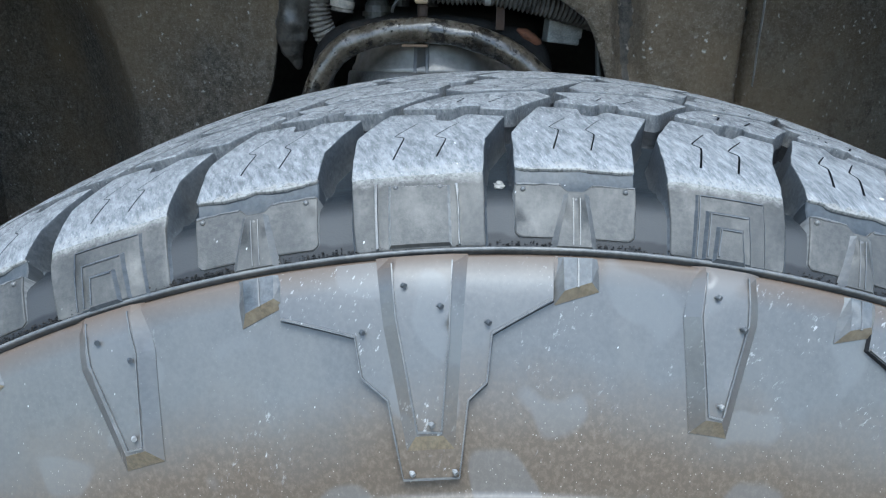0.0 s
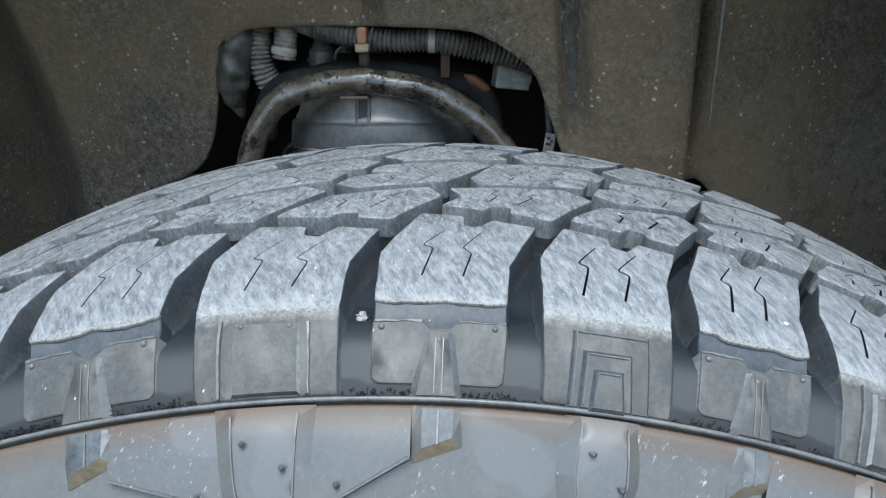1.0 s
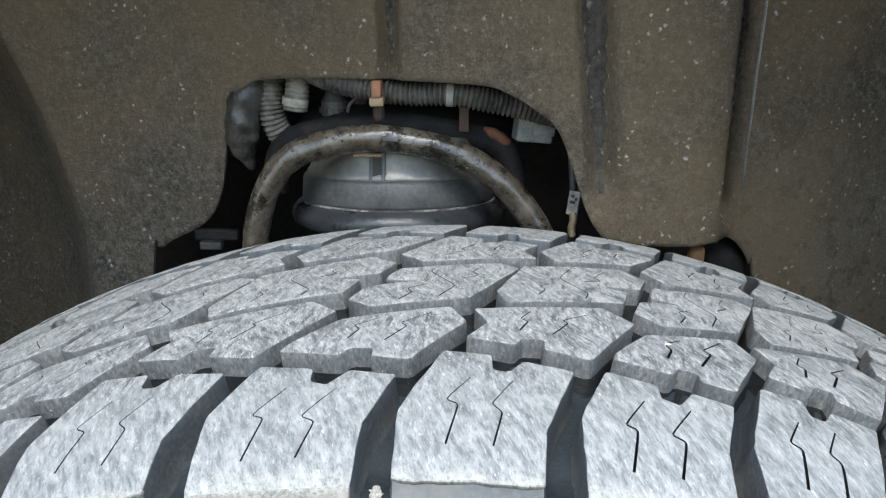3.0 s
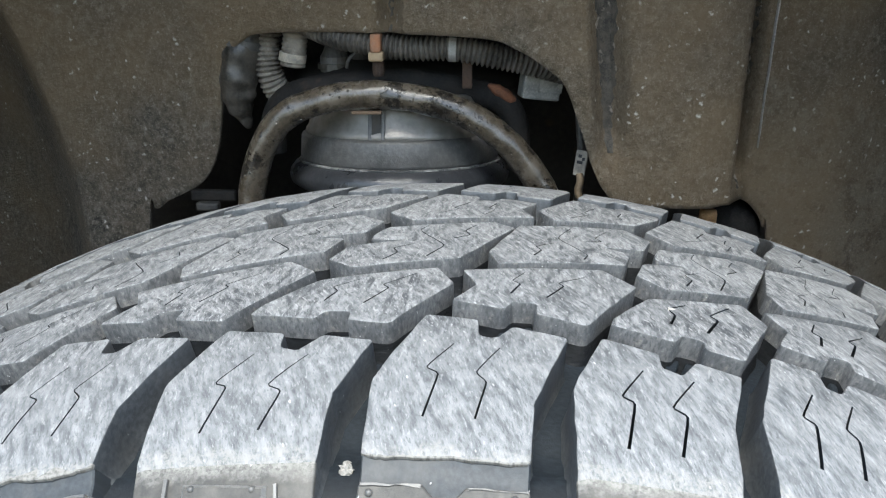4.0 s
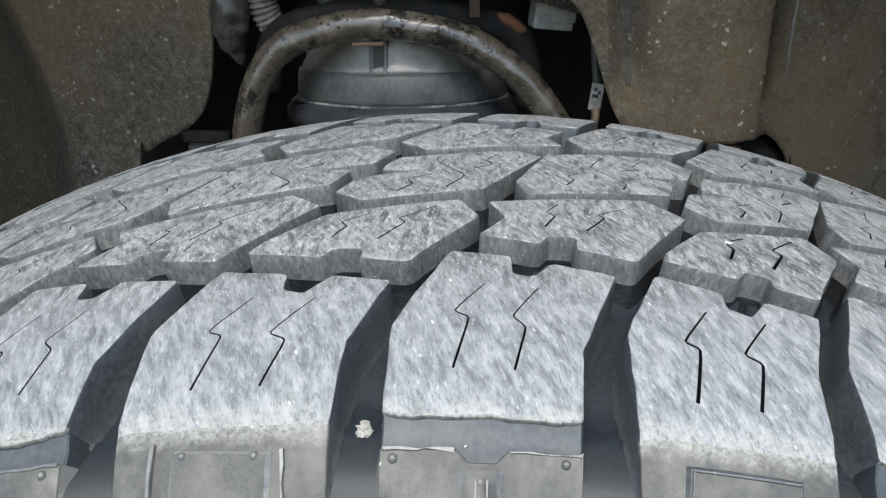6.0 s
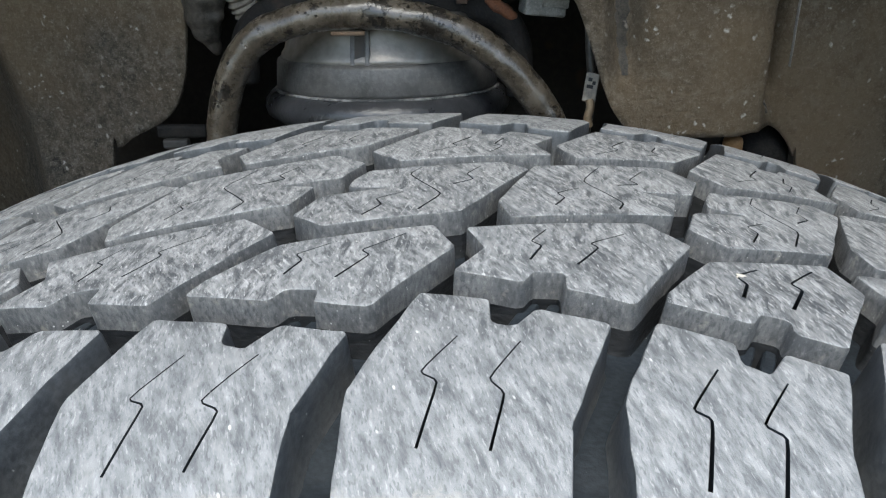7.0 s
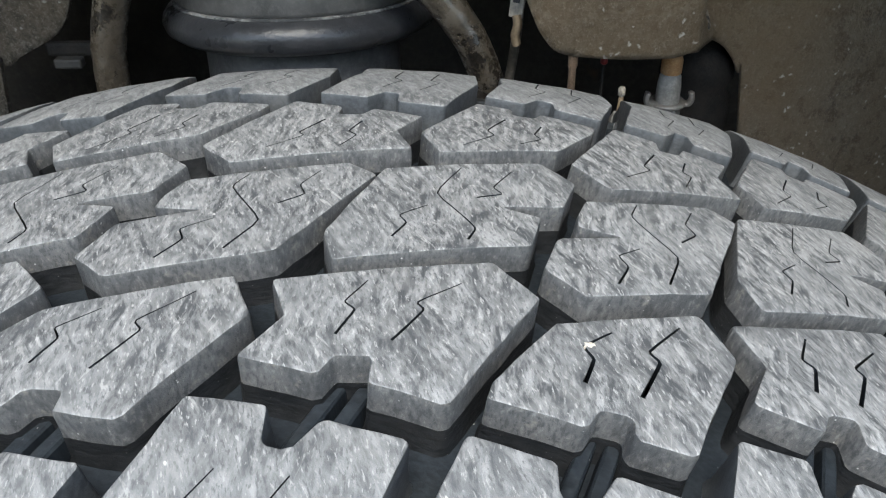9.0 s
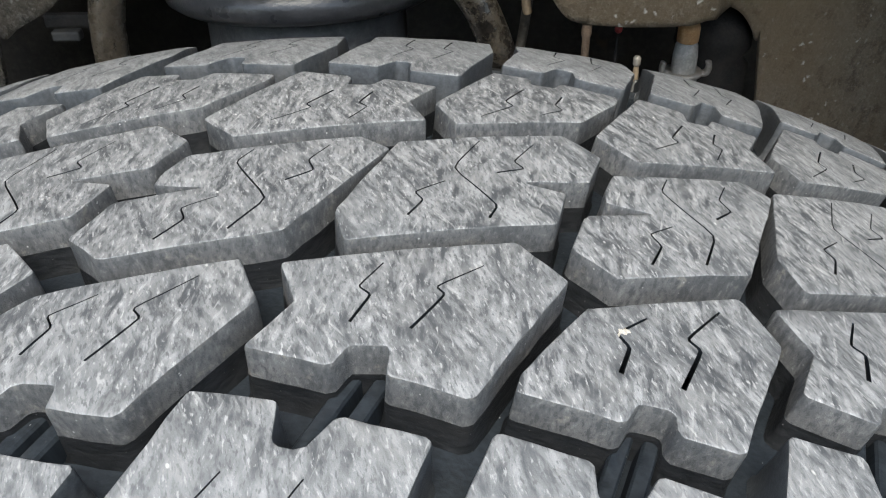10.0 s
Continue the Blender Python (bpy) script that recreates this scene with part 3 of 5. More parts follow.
# ---- tyre: profile and pitch ----
RAD, CROWN, CROWN4, EDGE = 0.433, 0.157, 78.0, 0.109
HUB = 0.815 - RAD
AXLE_X = -0.003
DEPTH = 0.0125
SHOULDER = [(0.1172, 0.4142), (0.1235, 0.4065), (0.1292, 0.3979), (0.1345, 0.3893), (0.1372, 0.3835), (0.1435, 0.368), (0.15, 0.351), (0.1542, 0.333), (0.1555, 0.318), (0.153, 0.301), (0.145, 0.287), (0.132, 0.28)]


def profile_table(crown4):
    ys = np.linspace(0, EDGE, 60)
    line = [(y, RAD - CROWN * y * y - crown4 * y ** 4) for y in ys]
    ctrl = [line[-1]] + SHOULDER
    for k in range(len(ctrl) - 1):
        p0, p1, p2, p3 = [np.array(ctrl[min(max(j, 0), len(ctrl) - 1)]) for j in (k - 1, k, k + 1, k + 2)]
        for t in np.linspace(0, 1, 9)[1:]:
            line.append(tuple(0.5 * (2 * p1 + (p2 - p0) * t + (2 * p0 - 5 * p1 + 4 * p2 - p3) * t * t + (3 * p1 - p0 - 3 * p2 + p3) * t ** 3)))
    line = np.array(line)
    w = np.concatenate([[0], np.cumsum(np.hypot(*np.diff(line, axis=0).T))])
    w = np.where(w < w[59], w * EDGE / w[59], w + EDGE - w[59])
    tan = np.gradient(line, w, axis=0)
    tan /= np.linalg.norm(tan, axis=1)[:, None]
    return w, line[:, 0], line[:, 1], -tan[:, 1], tan[:, 0]


# the inner side of the tread is less worn down at its edge
SIDES = {-1: profile_table(CROWN4), 1: profile_table(55.0)}
PW = SIDES[-1][0]

# pitch of the tread round the tyre: degrees, and degrees per pitch there
PITCHES = 56


def pitch_table():
    g = np.linspace(-180, 180, 7201)
    low, high = 4.0, 9.0
    for _ in range(40):
        far = 0.5 * (low + high)
        p = np.interp(g, [-180, -57, -23.7, -16.1, -7.6, 0, 4.7, 9.5, 14.2, 19.9, 57, 180], [far, far, 6.91, 7.01, 7.05, 6.53, 6.39, 5.79, 5.56, 5.54, far, far])
        u = np.concatenate([[0], np.cumsum(0.5 * (1 / p[1:] + 1 / p[:-1]) * (g[1] - g[0]))])
        low, high = (far, high) if u[-1] > PITCHES else (low, far)
    return g, u - np.interp(0, g, u)


PG, PU = pitch_table()


def angle(u):
    """Degrees round the tyre, from its top towards x, of a place counted in pitches."""
    turns = math.floor((u - PU[0]) / PITCHES)
    return float(np.interp(u - turns * PITCHES, PU, PG)) + 360 * turns


def place(deg, w, depth=0.0):
    """A point of the tyre: angle, distance across the profile from the centre line, depth under the outer surface."""
    k = abs(w)
    at, py, pr, ny, nr = SIDES[-1 if w < 0 else 1]
    y = float(np.interp(k, at, py)) - depth * float(np.interp(k, at, ny))
    r = float(np.interp(k, at, pr)) - depth * float(np.interp(k, at, nr))
    a = radians(deg) - AXLE_X / RAD
    return Vector((AXLE_X + r * math.sin(a), math.copysign(y, w) if w else 0.0, r * math.cos(a) + HUB))


def groove(w):
    """Depth of the grooves, shallower down the shoulder."""
    return float(np.interp(abs(w), [0.0, 0.100, 0.1125, 0.1230, 0.1375], [DEPTH, DEPTH, 0.0080, 0.0017, 0.0011]))


def flat_loop(points, i, mirror=None):
    """A loop of (pitches, mm) as (arc metres, metres), counter-clockwise, and its middle angle."""
    if mirror is not None:
        points = [(mirror - u, -w) for u, w in points]
    mid = angle(i + sum(u for u, _ in points) / len(points))
    loop = [(radians(angle(i + u) - mid) * RAD, w / 1000) for u, w in points]
    return loop, mid


def relief(name, parent, points, i, rows, mirror=None, sipes=(), mats=None, worn_to=None, step=0.0045, jitter=0.0, label="", sipe_depth=0.0065, keep=None, walls=None):
    """A moulded piece of the tyre from its outline. rows: (outwards, depth) of the outline from the top's rim down."""
    loop, mid = flat_loop(points, i, mirror)
    if area(loop) < 0:
        loop = loop[::-1]
    cuts = []
    for line in sipes:
        line, _ = flat_loop_at(line, i, mid, mirror)
        line = [tuple(Vector(line[k]).lerp(Vector(line[k + 1]), t)) for k in range(len(line) - 1) for t in (0.0, 0.14, 0.5, 0.86)] + [line[-1]]
        line = [line[0]] + [tuple(0.25 * Vector(a) + 0.5 * Vector(b) + 0.25 * Vector(c)) for a, b, c in zip(line, line[1:], line[2:])] + [line[-1]]
        outer_row = mirror is None and abs(points[0][1]) > 24
        strip = ribbon(line, float(np.interp(mid, [3, 10], [0.0005, 0.00085])) if outer_row else 0.0005)
        cuts.append(strip if area(strip) > 0 else strip[::-1])
    loop = split(rounded(loop, 0.0010 if jitter else 0.0006), step)
    if jitter:
        loop = [(x + random.uniform(-jitter, jitter), y + random.uniform(-jitter, jitter)) for x, y in loop]
    cuts = [split(c, step * 1.3) for c in cuts]
    top = offset(loop, rows[0][0])
    if keep is not None:
        top = [(t[0], p[1]) if p[1] > keep else t for t, p in zip(top, loop)]
    v, tris, ids = fill(top, cuts, step)
    bm = bmesh.new()
    uv = bm.loops.layers.uv.new("UVMap")

    def put(p, depth):
        return bm.verts.new(place(mid + math.degrees(p[0] / RAD), p[1], depth))

    wave = random.uniform(0, 9)
    crest = rows[0][1]
    flat = [put(p, (crest(p[1]) if callable(crest) else crest) + 0.00012 * math.sin(p[0] * 320 + wave) * math.sin(p[1] * 270 + 2 * wave)) for p in v]

    def face(vs, ps, m, smooth=False):
        try:
            f = bm.faces.new(vs)
        except ValueError:
            return
        f.material_index, f.smooth = m, smooth
        for lp, p in zip(f.loops, ps):
            lp[uv].uv = (p[0] + 0.37 * i, p[1])

    for t in tris:
        c = sum(v[k][1] for k in t) / 3
        face([flat[k] for k in t], [v[k] for k in t], 0 if worn_to is None or abs(c) < worn_to else 3, True)
    last, last_p = [flat[k] for k in ids[0]], [v[k] for k in ids[0]]
    if mats:
        last = [bm.verts.new(q.co) for q in last]
    n = len(last)
    run = [0.0]
    for a, b in zip(loop, loop[1:] + loop[:1]):
        run.append(run[-1] + math.hypot(b[0] - a[0], b[1] - a[1]))
    block = len(rows) > 6
    last_d = [0.0] * n
    for r, (out, depth) in enumerate(rows[1:]):
        ring_p = offset(loop, out)
        if keep is not None:
            ring_p = [(t[0], p[1]) if p[1] > keep else t for t, p in zip(ring_p, loop)]
        ring_d = [depth(p[1]) if callable(depth) else depth for p in ring_p]
        ring = [put(p, d) for p, d in zip(ring_p, ring_d)]
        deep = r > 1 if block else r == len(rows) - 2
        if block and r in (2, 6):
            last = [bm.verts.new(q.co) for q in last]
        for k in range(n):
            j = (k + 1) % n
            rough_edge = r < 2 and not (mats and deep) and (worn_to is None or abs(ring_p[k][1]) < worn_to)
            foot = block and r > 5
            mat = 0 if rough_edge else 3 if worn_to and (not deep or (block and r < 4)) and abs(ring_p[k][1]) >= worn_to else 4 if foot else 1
            if deep and mats is None and mat != 3:
                ps = [(run[k], 0.5 + last_d[k]), (run[k], 0.5 + ring_d[k]), (run[k + 1], 0.5 + ring_d[j]), (run[k + 1], 0.5 + last_d[j])]
            else:
                ps = [last_p[k], ring_p[k], ring_p[j], last_p[j]]
            face([last[k], ring[k], ring[j], last[j]], ps, mat, block or (not deep and not mats))
        last, last_p, last_d = ring, ring_p, ring_d
    for cut in ids[1:]:
        low = [put(v[k], rows[0][1] + sipe_depth) for k in cut]
        lip = [bm.verts.new(flat[k].co) for k in cut]
        n = len(cut)
        for k in range(n):
            j = (k + 1) % n
            face([lip[j], low[j], low[k], lip[k]], [v[cut[j]], v[cut[j]], v[cut[k]], v[cut[k]]], 2)
    bmesh.ops.recalc_face_normals(bm, faces=bm.faces)
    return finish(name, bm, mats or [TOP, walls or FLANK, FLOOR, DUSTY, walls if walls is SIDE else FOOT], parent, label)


def plate(name, parent, points, i, inset, height, foot, mats, step=0.007, keep=None, label=""):
    """A raised plate with straight sloping sides. mats: face, side slopes, slope at its lower end."""
    loop, mid = flat_loop(points, i)
    if area(loop) < 0:
        loop = loop[::-1]
    top = offset(loop, -inset)
    if keep is not None:
        top = [(t[0], p[1]) if p[1] > keep else t for t, p in zip(top, loop)]
    outer, inner, edges = [], [], []
    n = len(loop)
    for k in range(n):
        (x0, y0), (x1, y1) = loop[k], loop[(k + 1) % n]
        (a0, b0), (a1, b1) = top[k], top[(k + 1) % n]
        m = max(1, int(math.hypot(x1 - x0, y1 - y0) / step + 0.5))
        for j in range(m):
            outer.append((x0 + (x1 - x0) * j / m, y0 + (y1 - y0) * j / m))
            inner.append((a0 + (a1 - a0) * j / m, b0 + (b1 - b0) * j / m))
            edges.append(2 if (x1 - x0) > abs(y1 - y0) else 1)
    v, tris, ids = fill(inner, [], step)
    bm = bmesh.new()
    uv = bm.loops.layers.uv.new("UVMap")

    def put(p, h):
        return bm.verts.new(place(mid + math.degrees(p[0] / RAD), p[1], -(h(p[1]) if callable(h) else h)))

    def face(vs, ps, m, smooth):
        try:
            f = bm.faces.new(vs)
        except ValueError:
            return
        f.material_index, f.smooth = m, smooth
        for lp, p in zip(f.loops, ps):
            lp[uv].uv = (p[0] + 0.37 * i, p[1])

    flat = [put(p, height) for p in v]
    for t in tris:
        face([flat[k] for k in t], [v[k] for k in t], 0, True)
    rim = [bm.verts.new(flat[k].co) for k in ids[0]]
    low, sunk = [put(p, foot) for p in outer], [put(p, -0.0006) for p in outer]
    n = len(outer)
    for k in range(n):
        j = (k + 1) % n
        face([rim[k], low[k], low[j], rim[j]], [inner[k], outer[k], outer[j], inner[j]], edges[k], False)
        face([low[k], sunk[k], sunk[j], low[j]], [outer[k], outer[k], outer[j], outer[j]], edges[k], False)
    bmesh.ops.recalc_face_normals(bm, faces=bm.faces)
    return finish(name, bm, mats, parent, label)


def groove_line(name, parent, line, i, half, height, foot, mats):
    """A thin raised rib along a bent line of (pitches, mm)."""
    loop, mid = flat_loop(line, i)
    strip_a, strip_b = [], []
    for k, (x, y) in enumerate(loop):
        (px, py), (qx, qy) = loop[max(k - 1, 0)], loop[min(k + 1, len(loop) - 1)]
        d = Vector((qx - px, qy - py)).normalized()
        strip_a.append((x - d.y * half, y + d.x * half))
        strip_b.append((x + d.y * half, y - d.x * half))
    u_of = [(p[0], p[1]) for p in strip_a + strip_b[::-1]]
    if area(u_of) < 0:
        u_of = u_of[::-1]
    bm = bmesh.new()
    uv = bm.loops.layers.uv.new("UVMap")
    outer = split(u_of, 0.006)
    inner = split(offset(u_of, -0.35 * half), 0.006)
    if len(outer) != len(inner):
        outer, inner = u_of, offset(u_of, -0.35 * half)

    def put(p, h):
        return bm.verts.new(place(mid + math.degrees(p[0] / RAD), p[1], -(h(p[1]) if callable(h) else h)))

    v, tris, ids = fill(inner, [], 0)
    flat = [put(p, height) for p in v]
    low = [put(p, foot) for p in outer]
    faces = [[flat[k] for k in t] for t in tris]
    ring = [flat[k] for k in ids[0]]
    faces += [[ring[k], low[k], low[(k + 1) % len(low)], ring[(k + 1) % len(low)]] for k in range(len(low))]
    for vs in faces:
        try:
            f = bm.faces.new(vs)
        except ValueError:
            continue
        for lp in f.loops:
            lp[uv].uv = (lp.vert.co.x, lp.vert.co.z)
    bmesh.ops.recalc_face_normals(bm, faces=bm.faces)
    return finish(name, bm, mats, parent)


def flat_loop_at(points, i, mid, mirror):
    if mirror is not None:
        points = [(mirror - u, -w) for u, w in points]
    return [(radians(angle(i + u) - mid) * RAD, w / 1000) for u, w in points], mid


# ---- ground ----
bm = bmesh.new()
bmesh.ops.create_grid(bm, x_segments=40, y_segments=40, size=60.0)
bmesh.ops.translate(bm, vec=(0, 0, HUB - RAD + 0.006), verts=bm.verts)
ground = tagged(finish("ground", bm, GROUND), "dusty grey-brown ground under the truck", "ground", kind="structure")

# ---- tyre ----
tyre = tagged(new("tyre"), "large black all-terrain truck tyre with scuffed grey tread blocks", "tyre")

# outlines in (pitches, mm across the tread) for blocks of even and of odd pitches
SHOULDER_EVEN = [(-0.031, -60), (0.253, -62), (0.259, -69.4), (0.346, -70.3), (0.442, -64.4), (0.735, -67.6), (0.542, -94.4), (0.53, -110.5), (-0.252, -110.5), (-0.254, -88)]
SHOULDER_ODD = [(-0.076, -65.7), (0.234, -69.1), (0.241, -75.4), (0.339, -77.1), (0.445, -70.5), (0.711, -73.2), (0.571, -93.2), (0.553, -112), (0.56, -137.5), (-0.24, -137.5), (-0.26, -112), (-0.264, -87.7)]
INNER_EVEN = [(0.134, -29.6), (1.041, -19.5), (1.238, -30.2), (0.854, -60.3), (0.57, -56.3), (0.574, -50.1), (0.444, -50.3), (0.385, -55), (0.091, -51), (0.228, -40.2)]
INNER_ODD = [(0.293, -37.1), (0.984, -28.2), (1.097, -39.9), (0.771, -65.3), (0.54, -63.2), (0.546, -58.8), (0.418, -58.0), (0.355, -62.1), (-0.007, -58), (0.027, -53.1)]
CENTRE_EVEN = [(0.29, -12), (0.51, 17.7), (1.34, 28), (1.525, 19), (1.43, 6.5), (1.10, 3.2), (1.30, 0.5), (1.225, -12), (0.355, -22.3)]
CENTRE_ODD = [(0.495, 3.4), (0.565, 11.2), (1.335, 19.7), (1.48, 14.5), (1.106, -19.7), (0.449, -27.8), (0.272, -20.1), (0.362, -7.5), (0.713, -3.2), (0.486, -1.4)]
SIPES_SHOULDER_EVEN = [[(0.13, -74), (0.0, -84), (0.07, -86), (0.012, -100)], [(0.37, -75), (0.25, -85), (0.31, -88), (0.26, -100)]]
SIPES_SHOULDER_ODD = [[(0.12, -78), (-0.02, -88.5), (0.05, -90), (-0.01, -104)], [(0.40, -79), (0.24, -90), (0.32, -92), (0.26, -104)]]
SIPES_INNER_EVEN = [[(0.52, -29), (0.44, -36), (0.49, -38), (0.43, -45)], [(0.90, -28), (0.72, -35), (0.755, -37), (0.64, -46)]]
SIPES_INNER_ODD = [[(0.53, -38), (0.39, -43), (0.43, -46), (0.375, -52)], [(0.86, -33.5), (0.675, -42), (0.72, -44.5), (0.60, -54)]]
SIPES_CENTRE_EVEN = [[(0.90, 20.5), (0.77, 7), (0.97, -7), (0.93, -12)], [(1.17, 21), (1.06, 12), (1.11, 9), (0.975, 6)], [(0.74, 1), (0.61, -4), (0.65, -7), (0.59, -13)]]
SIPES_CENTRE_ODD = [[(0.86, 13), (0.80, 7), (1.0, -8), (0.89, -19)], [(1.20, 15), (1.12, 8), (1.16, 3.5), (1.05, -1)], [(0.79, -7), (0.66, -11), (0.70, -15), (0.62, -22)]]
MIRROR = 0.77

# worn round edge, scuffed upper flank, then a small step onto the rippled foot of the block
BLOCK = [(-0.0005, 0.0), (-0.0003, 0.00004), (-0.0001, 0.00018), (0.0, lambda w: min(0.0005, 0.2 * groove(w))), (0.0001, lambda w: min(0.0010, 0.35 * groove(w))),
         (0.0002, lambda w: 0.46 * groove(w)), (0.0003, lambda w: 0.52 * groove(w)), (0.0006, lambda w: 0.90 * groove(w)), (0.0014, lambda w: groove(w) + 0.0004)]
KINDS = [
    (SHOULDER_EVEN, SHOULDER_ODD, SIPES_SHOULDER_EVEN, SIPES_SHOULDER_ODD, None),
    (INNER_EVEN, INNER_ODD, SIPES_INNER_EVEN, SIPES_INNER_ODD, None),
    (CENTRE_EVEN, CENTRE_ODD, SIPES_CENTRE_EVEN, SIPES_CENTRE_ODD, None),
    (INNER_EVEN, INNER_ODD, SIPES_INNER_EVEN, SIPES_INNER_ODD, MIRROR),
    (SHOULDER_EVEN, SHOULDER_ODD, SIPES_SHOULDER_EVEN, SIPES_SHOULDER_ODD, MIRROR),
]
lips = random.Random(31)
for i in range(-PITCHES // 2, PITCHES // 2):
    odd = i % 2
    near = abs(angle(i)) < 75
    for kind in KINDS:
        outline = list(kind[odd])
        if near and not odd and kind[0] is SHOULDER_EVEN:
            # torn lower edge of the block
            k = outline.index((-0.252, -110.5))
            outline[k:k] = [(u + lips.uniform(-0.03, 0.03), -110.5 - lips.choice((0.0, 0.2, 0.5, 1.3))) for u in (0.44, 0.34, 0.25, 0.15, 0.05, -0.06, -0.16)]
        # shoulder walls take a darker rubber that carries their groove shade
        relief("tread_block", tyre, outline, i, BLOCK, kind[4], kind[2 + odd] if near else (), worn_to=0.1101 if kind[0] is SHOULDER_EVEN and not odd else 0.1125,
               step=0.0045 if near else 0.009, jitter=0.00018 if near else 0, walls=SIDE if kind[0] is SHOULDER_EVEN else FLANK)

# shoulder lugs under the even blocks, panels and frames on the odd ones, tie bars in the grooves
LUG = [(-0.0006, 0.0005), (-0.0002, 0.0006), (0.0, 0.0010), (0.001, lambda w: groove(w) + 0.002)]


SCOOP = [(-0.0004, lambda w: float(np.interp(abs(w), [0.1095, 0.1120, 0.1145, 0.1172, 0.1196], [0.0008, 0.0016, 0.0024, 0.0019, 0.0016]))),
         (0.0, lambda w: float(np.interp(abs(w), [0.1095, 0.1120, 0.1145, 0.1172, 0.1196], [0.0012, 0.0020, 0.0028, 0.0023, 0.0020]))), (0.0008, lambda w: groove(w) + 0.003)]


def raised(height, under=0.0004, rim=0.0006):
    """Rows for a low raised plate on the outer surface."""
    return [(-rim, -height), (-0.4 * rim, -height * 0.85), (0.0, under)]


MOULD = [DUSTY, PALE, FLOOR]
for i in range(-PITCHES // 2, PITCHES // 2):
    near = abs(angle(i)) < 62
    for mirror in (None, MIRROR):
        if i % 2 == 0:
            relief("shoulder_lug", tyre, [(-0.25, -116.5), (0.04, -116.5), (0.085, -119), (0.195, -119), (0.24, -116.5), (0.53, -116.5), (0.525, -133.2), (0.49, -134.6), (-0.22, -134.6), (-0.254, -133.2)], i, LUG, mirror, mats=MOULD, step=0.006)
            relief("shoulder_scoop", tyre, [(-0.251, -109.8), (0.529, -109.8), (0.529, -117.2), (0.24, -117.2), (0.195, -119.6), (0.085, -119.6), (0.04, -117.2), (-0.251, -117.2)], i, SCOOP, mirror, mats=[HOLLOW, HOLLOW, FLOOR], step=0.003 if near else 0.006)
        if not near:
            continue
        if i % 2 == 0 and mirror is None:
            for a, b in ((-0.246, 0.036), (0.246, 0.524)):
                relief("worn_edge", tyre, [(a, -116.5), (b, -116.5), (b, -117.3), (0.5 * (a + b), -117.2), (a, -117.5)], i, [(-0.0002, 0.0002), (-0.0001, 0.0003), (0.0, 0.0008)], mats=[RIMMED, RIMMED, FLOOR], step=0.003, jitter=0.00025)
        # split tie bar between the notches of the shoulder and inner rows
        a, b = ((0.305, -72), (0.515, -49)) if i % 2 == 0 else ((0.29, -78), (0.485, -57))
        for d in (-0.055, 0.055):
            line = [(a[0] + d - 0.035, a[1]), (a[0] + d + 0.035, a[1]), (b[0] + d + 0.035, b[1]), (b[0] + d - 0.035, b[1])]
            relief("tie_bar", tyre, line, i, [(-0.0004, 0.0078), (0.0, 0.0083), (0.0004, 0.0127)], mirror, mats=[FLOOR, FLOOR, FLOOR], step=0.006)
        if mirror is not None:
            continue
        kind = i % 4
        if kind in (0, 2):
            # pillar that stands out of the lug and meets the wing below the ring
            proud = lambda w: float(np.interp(abs(w), [0.120, 0.137], [0.0004, 0.0018]))
            pillar = plate("shoulder_pillar", tyre, [(0.055, -120.5), (0.225, -120.5), (0.288, -139.7), (-0.038, -139.7)], i, 0.0021, proud, -0.0007, [DUSTY, RIMMED, DUSTY], keep=-0.1215)
            for u in (0.118, 0.162):
                groove_line("pillar_rib", pillar, [(u, -122), (u, -137.2)], i, 0.00022, lambda w: proud(w) + 0.0003, 0.0002, RIMMED)
        elif kind == 3:
            plate("shoulder_panel", tyre, [(-0.03, -116.5), (0.345, -117.5), (0.35, -137), (-0.04, -137)], i, 0.0008, 0.0012, 0.0002, [DUSTY, PALE, DUSTY])
            relief("shoulder_rib", tyre, [(-0.115, -115), (-0.095, -115), (-0.10, -137), (-0.12, -137)], i, raised(0.0010, rim=0.0002), mats=[RIMMED, RIMMED, FLOOR], step=0.006)
            relief("shoulder_rib", tyre, [(0.380, -117), (0.396, -117), (0.406, -137), (0.390, -137)], i, raised(0.0010, rim=0.0003), mats=[PALE, RIMMED, FLOOR], step=0.003, jitter=0.00022)
        else:
            for k, (x0, x1, top, h) in enumerate(((-0.085, 0.40, -116.5, 0.0010), (-0.02, 0.285, -122.5, 0.0022), (0.045, 0.23, -127.5, 0.0034))):
                rim = plate("shoulder_frame", tyre, [(x0, top), (x1, top), (x1 + 0.025, -138.5), (x0 - 0.02, -138.5)], i, 0.0009, h, h - 0.0012, [DUSTY, SIDE, SIDE])
                groove_line("frame_rib", rim, [(x0 + 0.012, -137), (x0 + 0.028, top - 1.2), (x1 - 0.022, top - 1.2)], i, 0.0003, h + 0.0004, h - 0.0004, SIDE)

# casing under the blocks, both sidewalls, the rings that part them from the tread


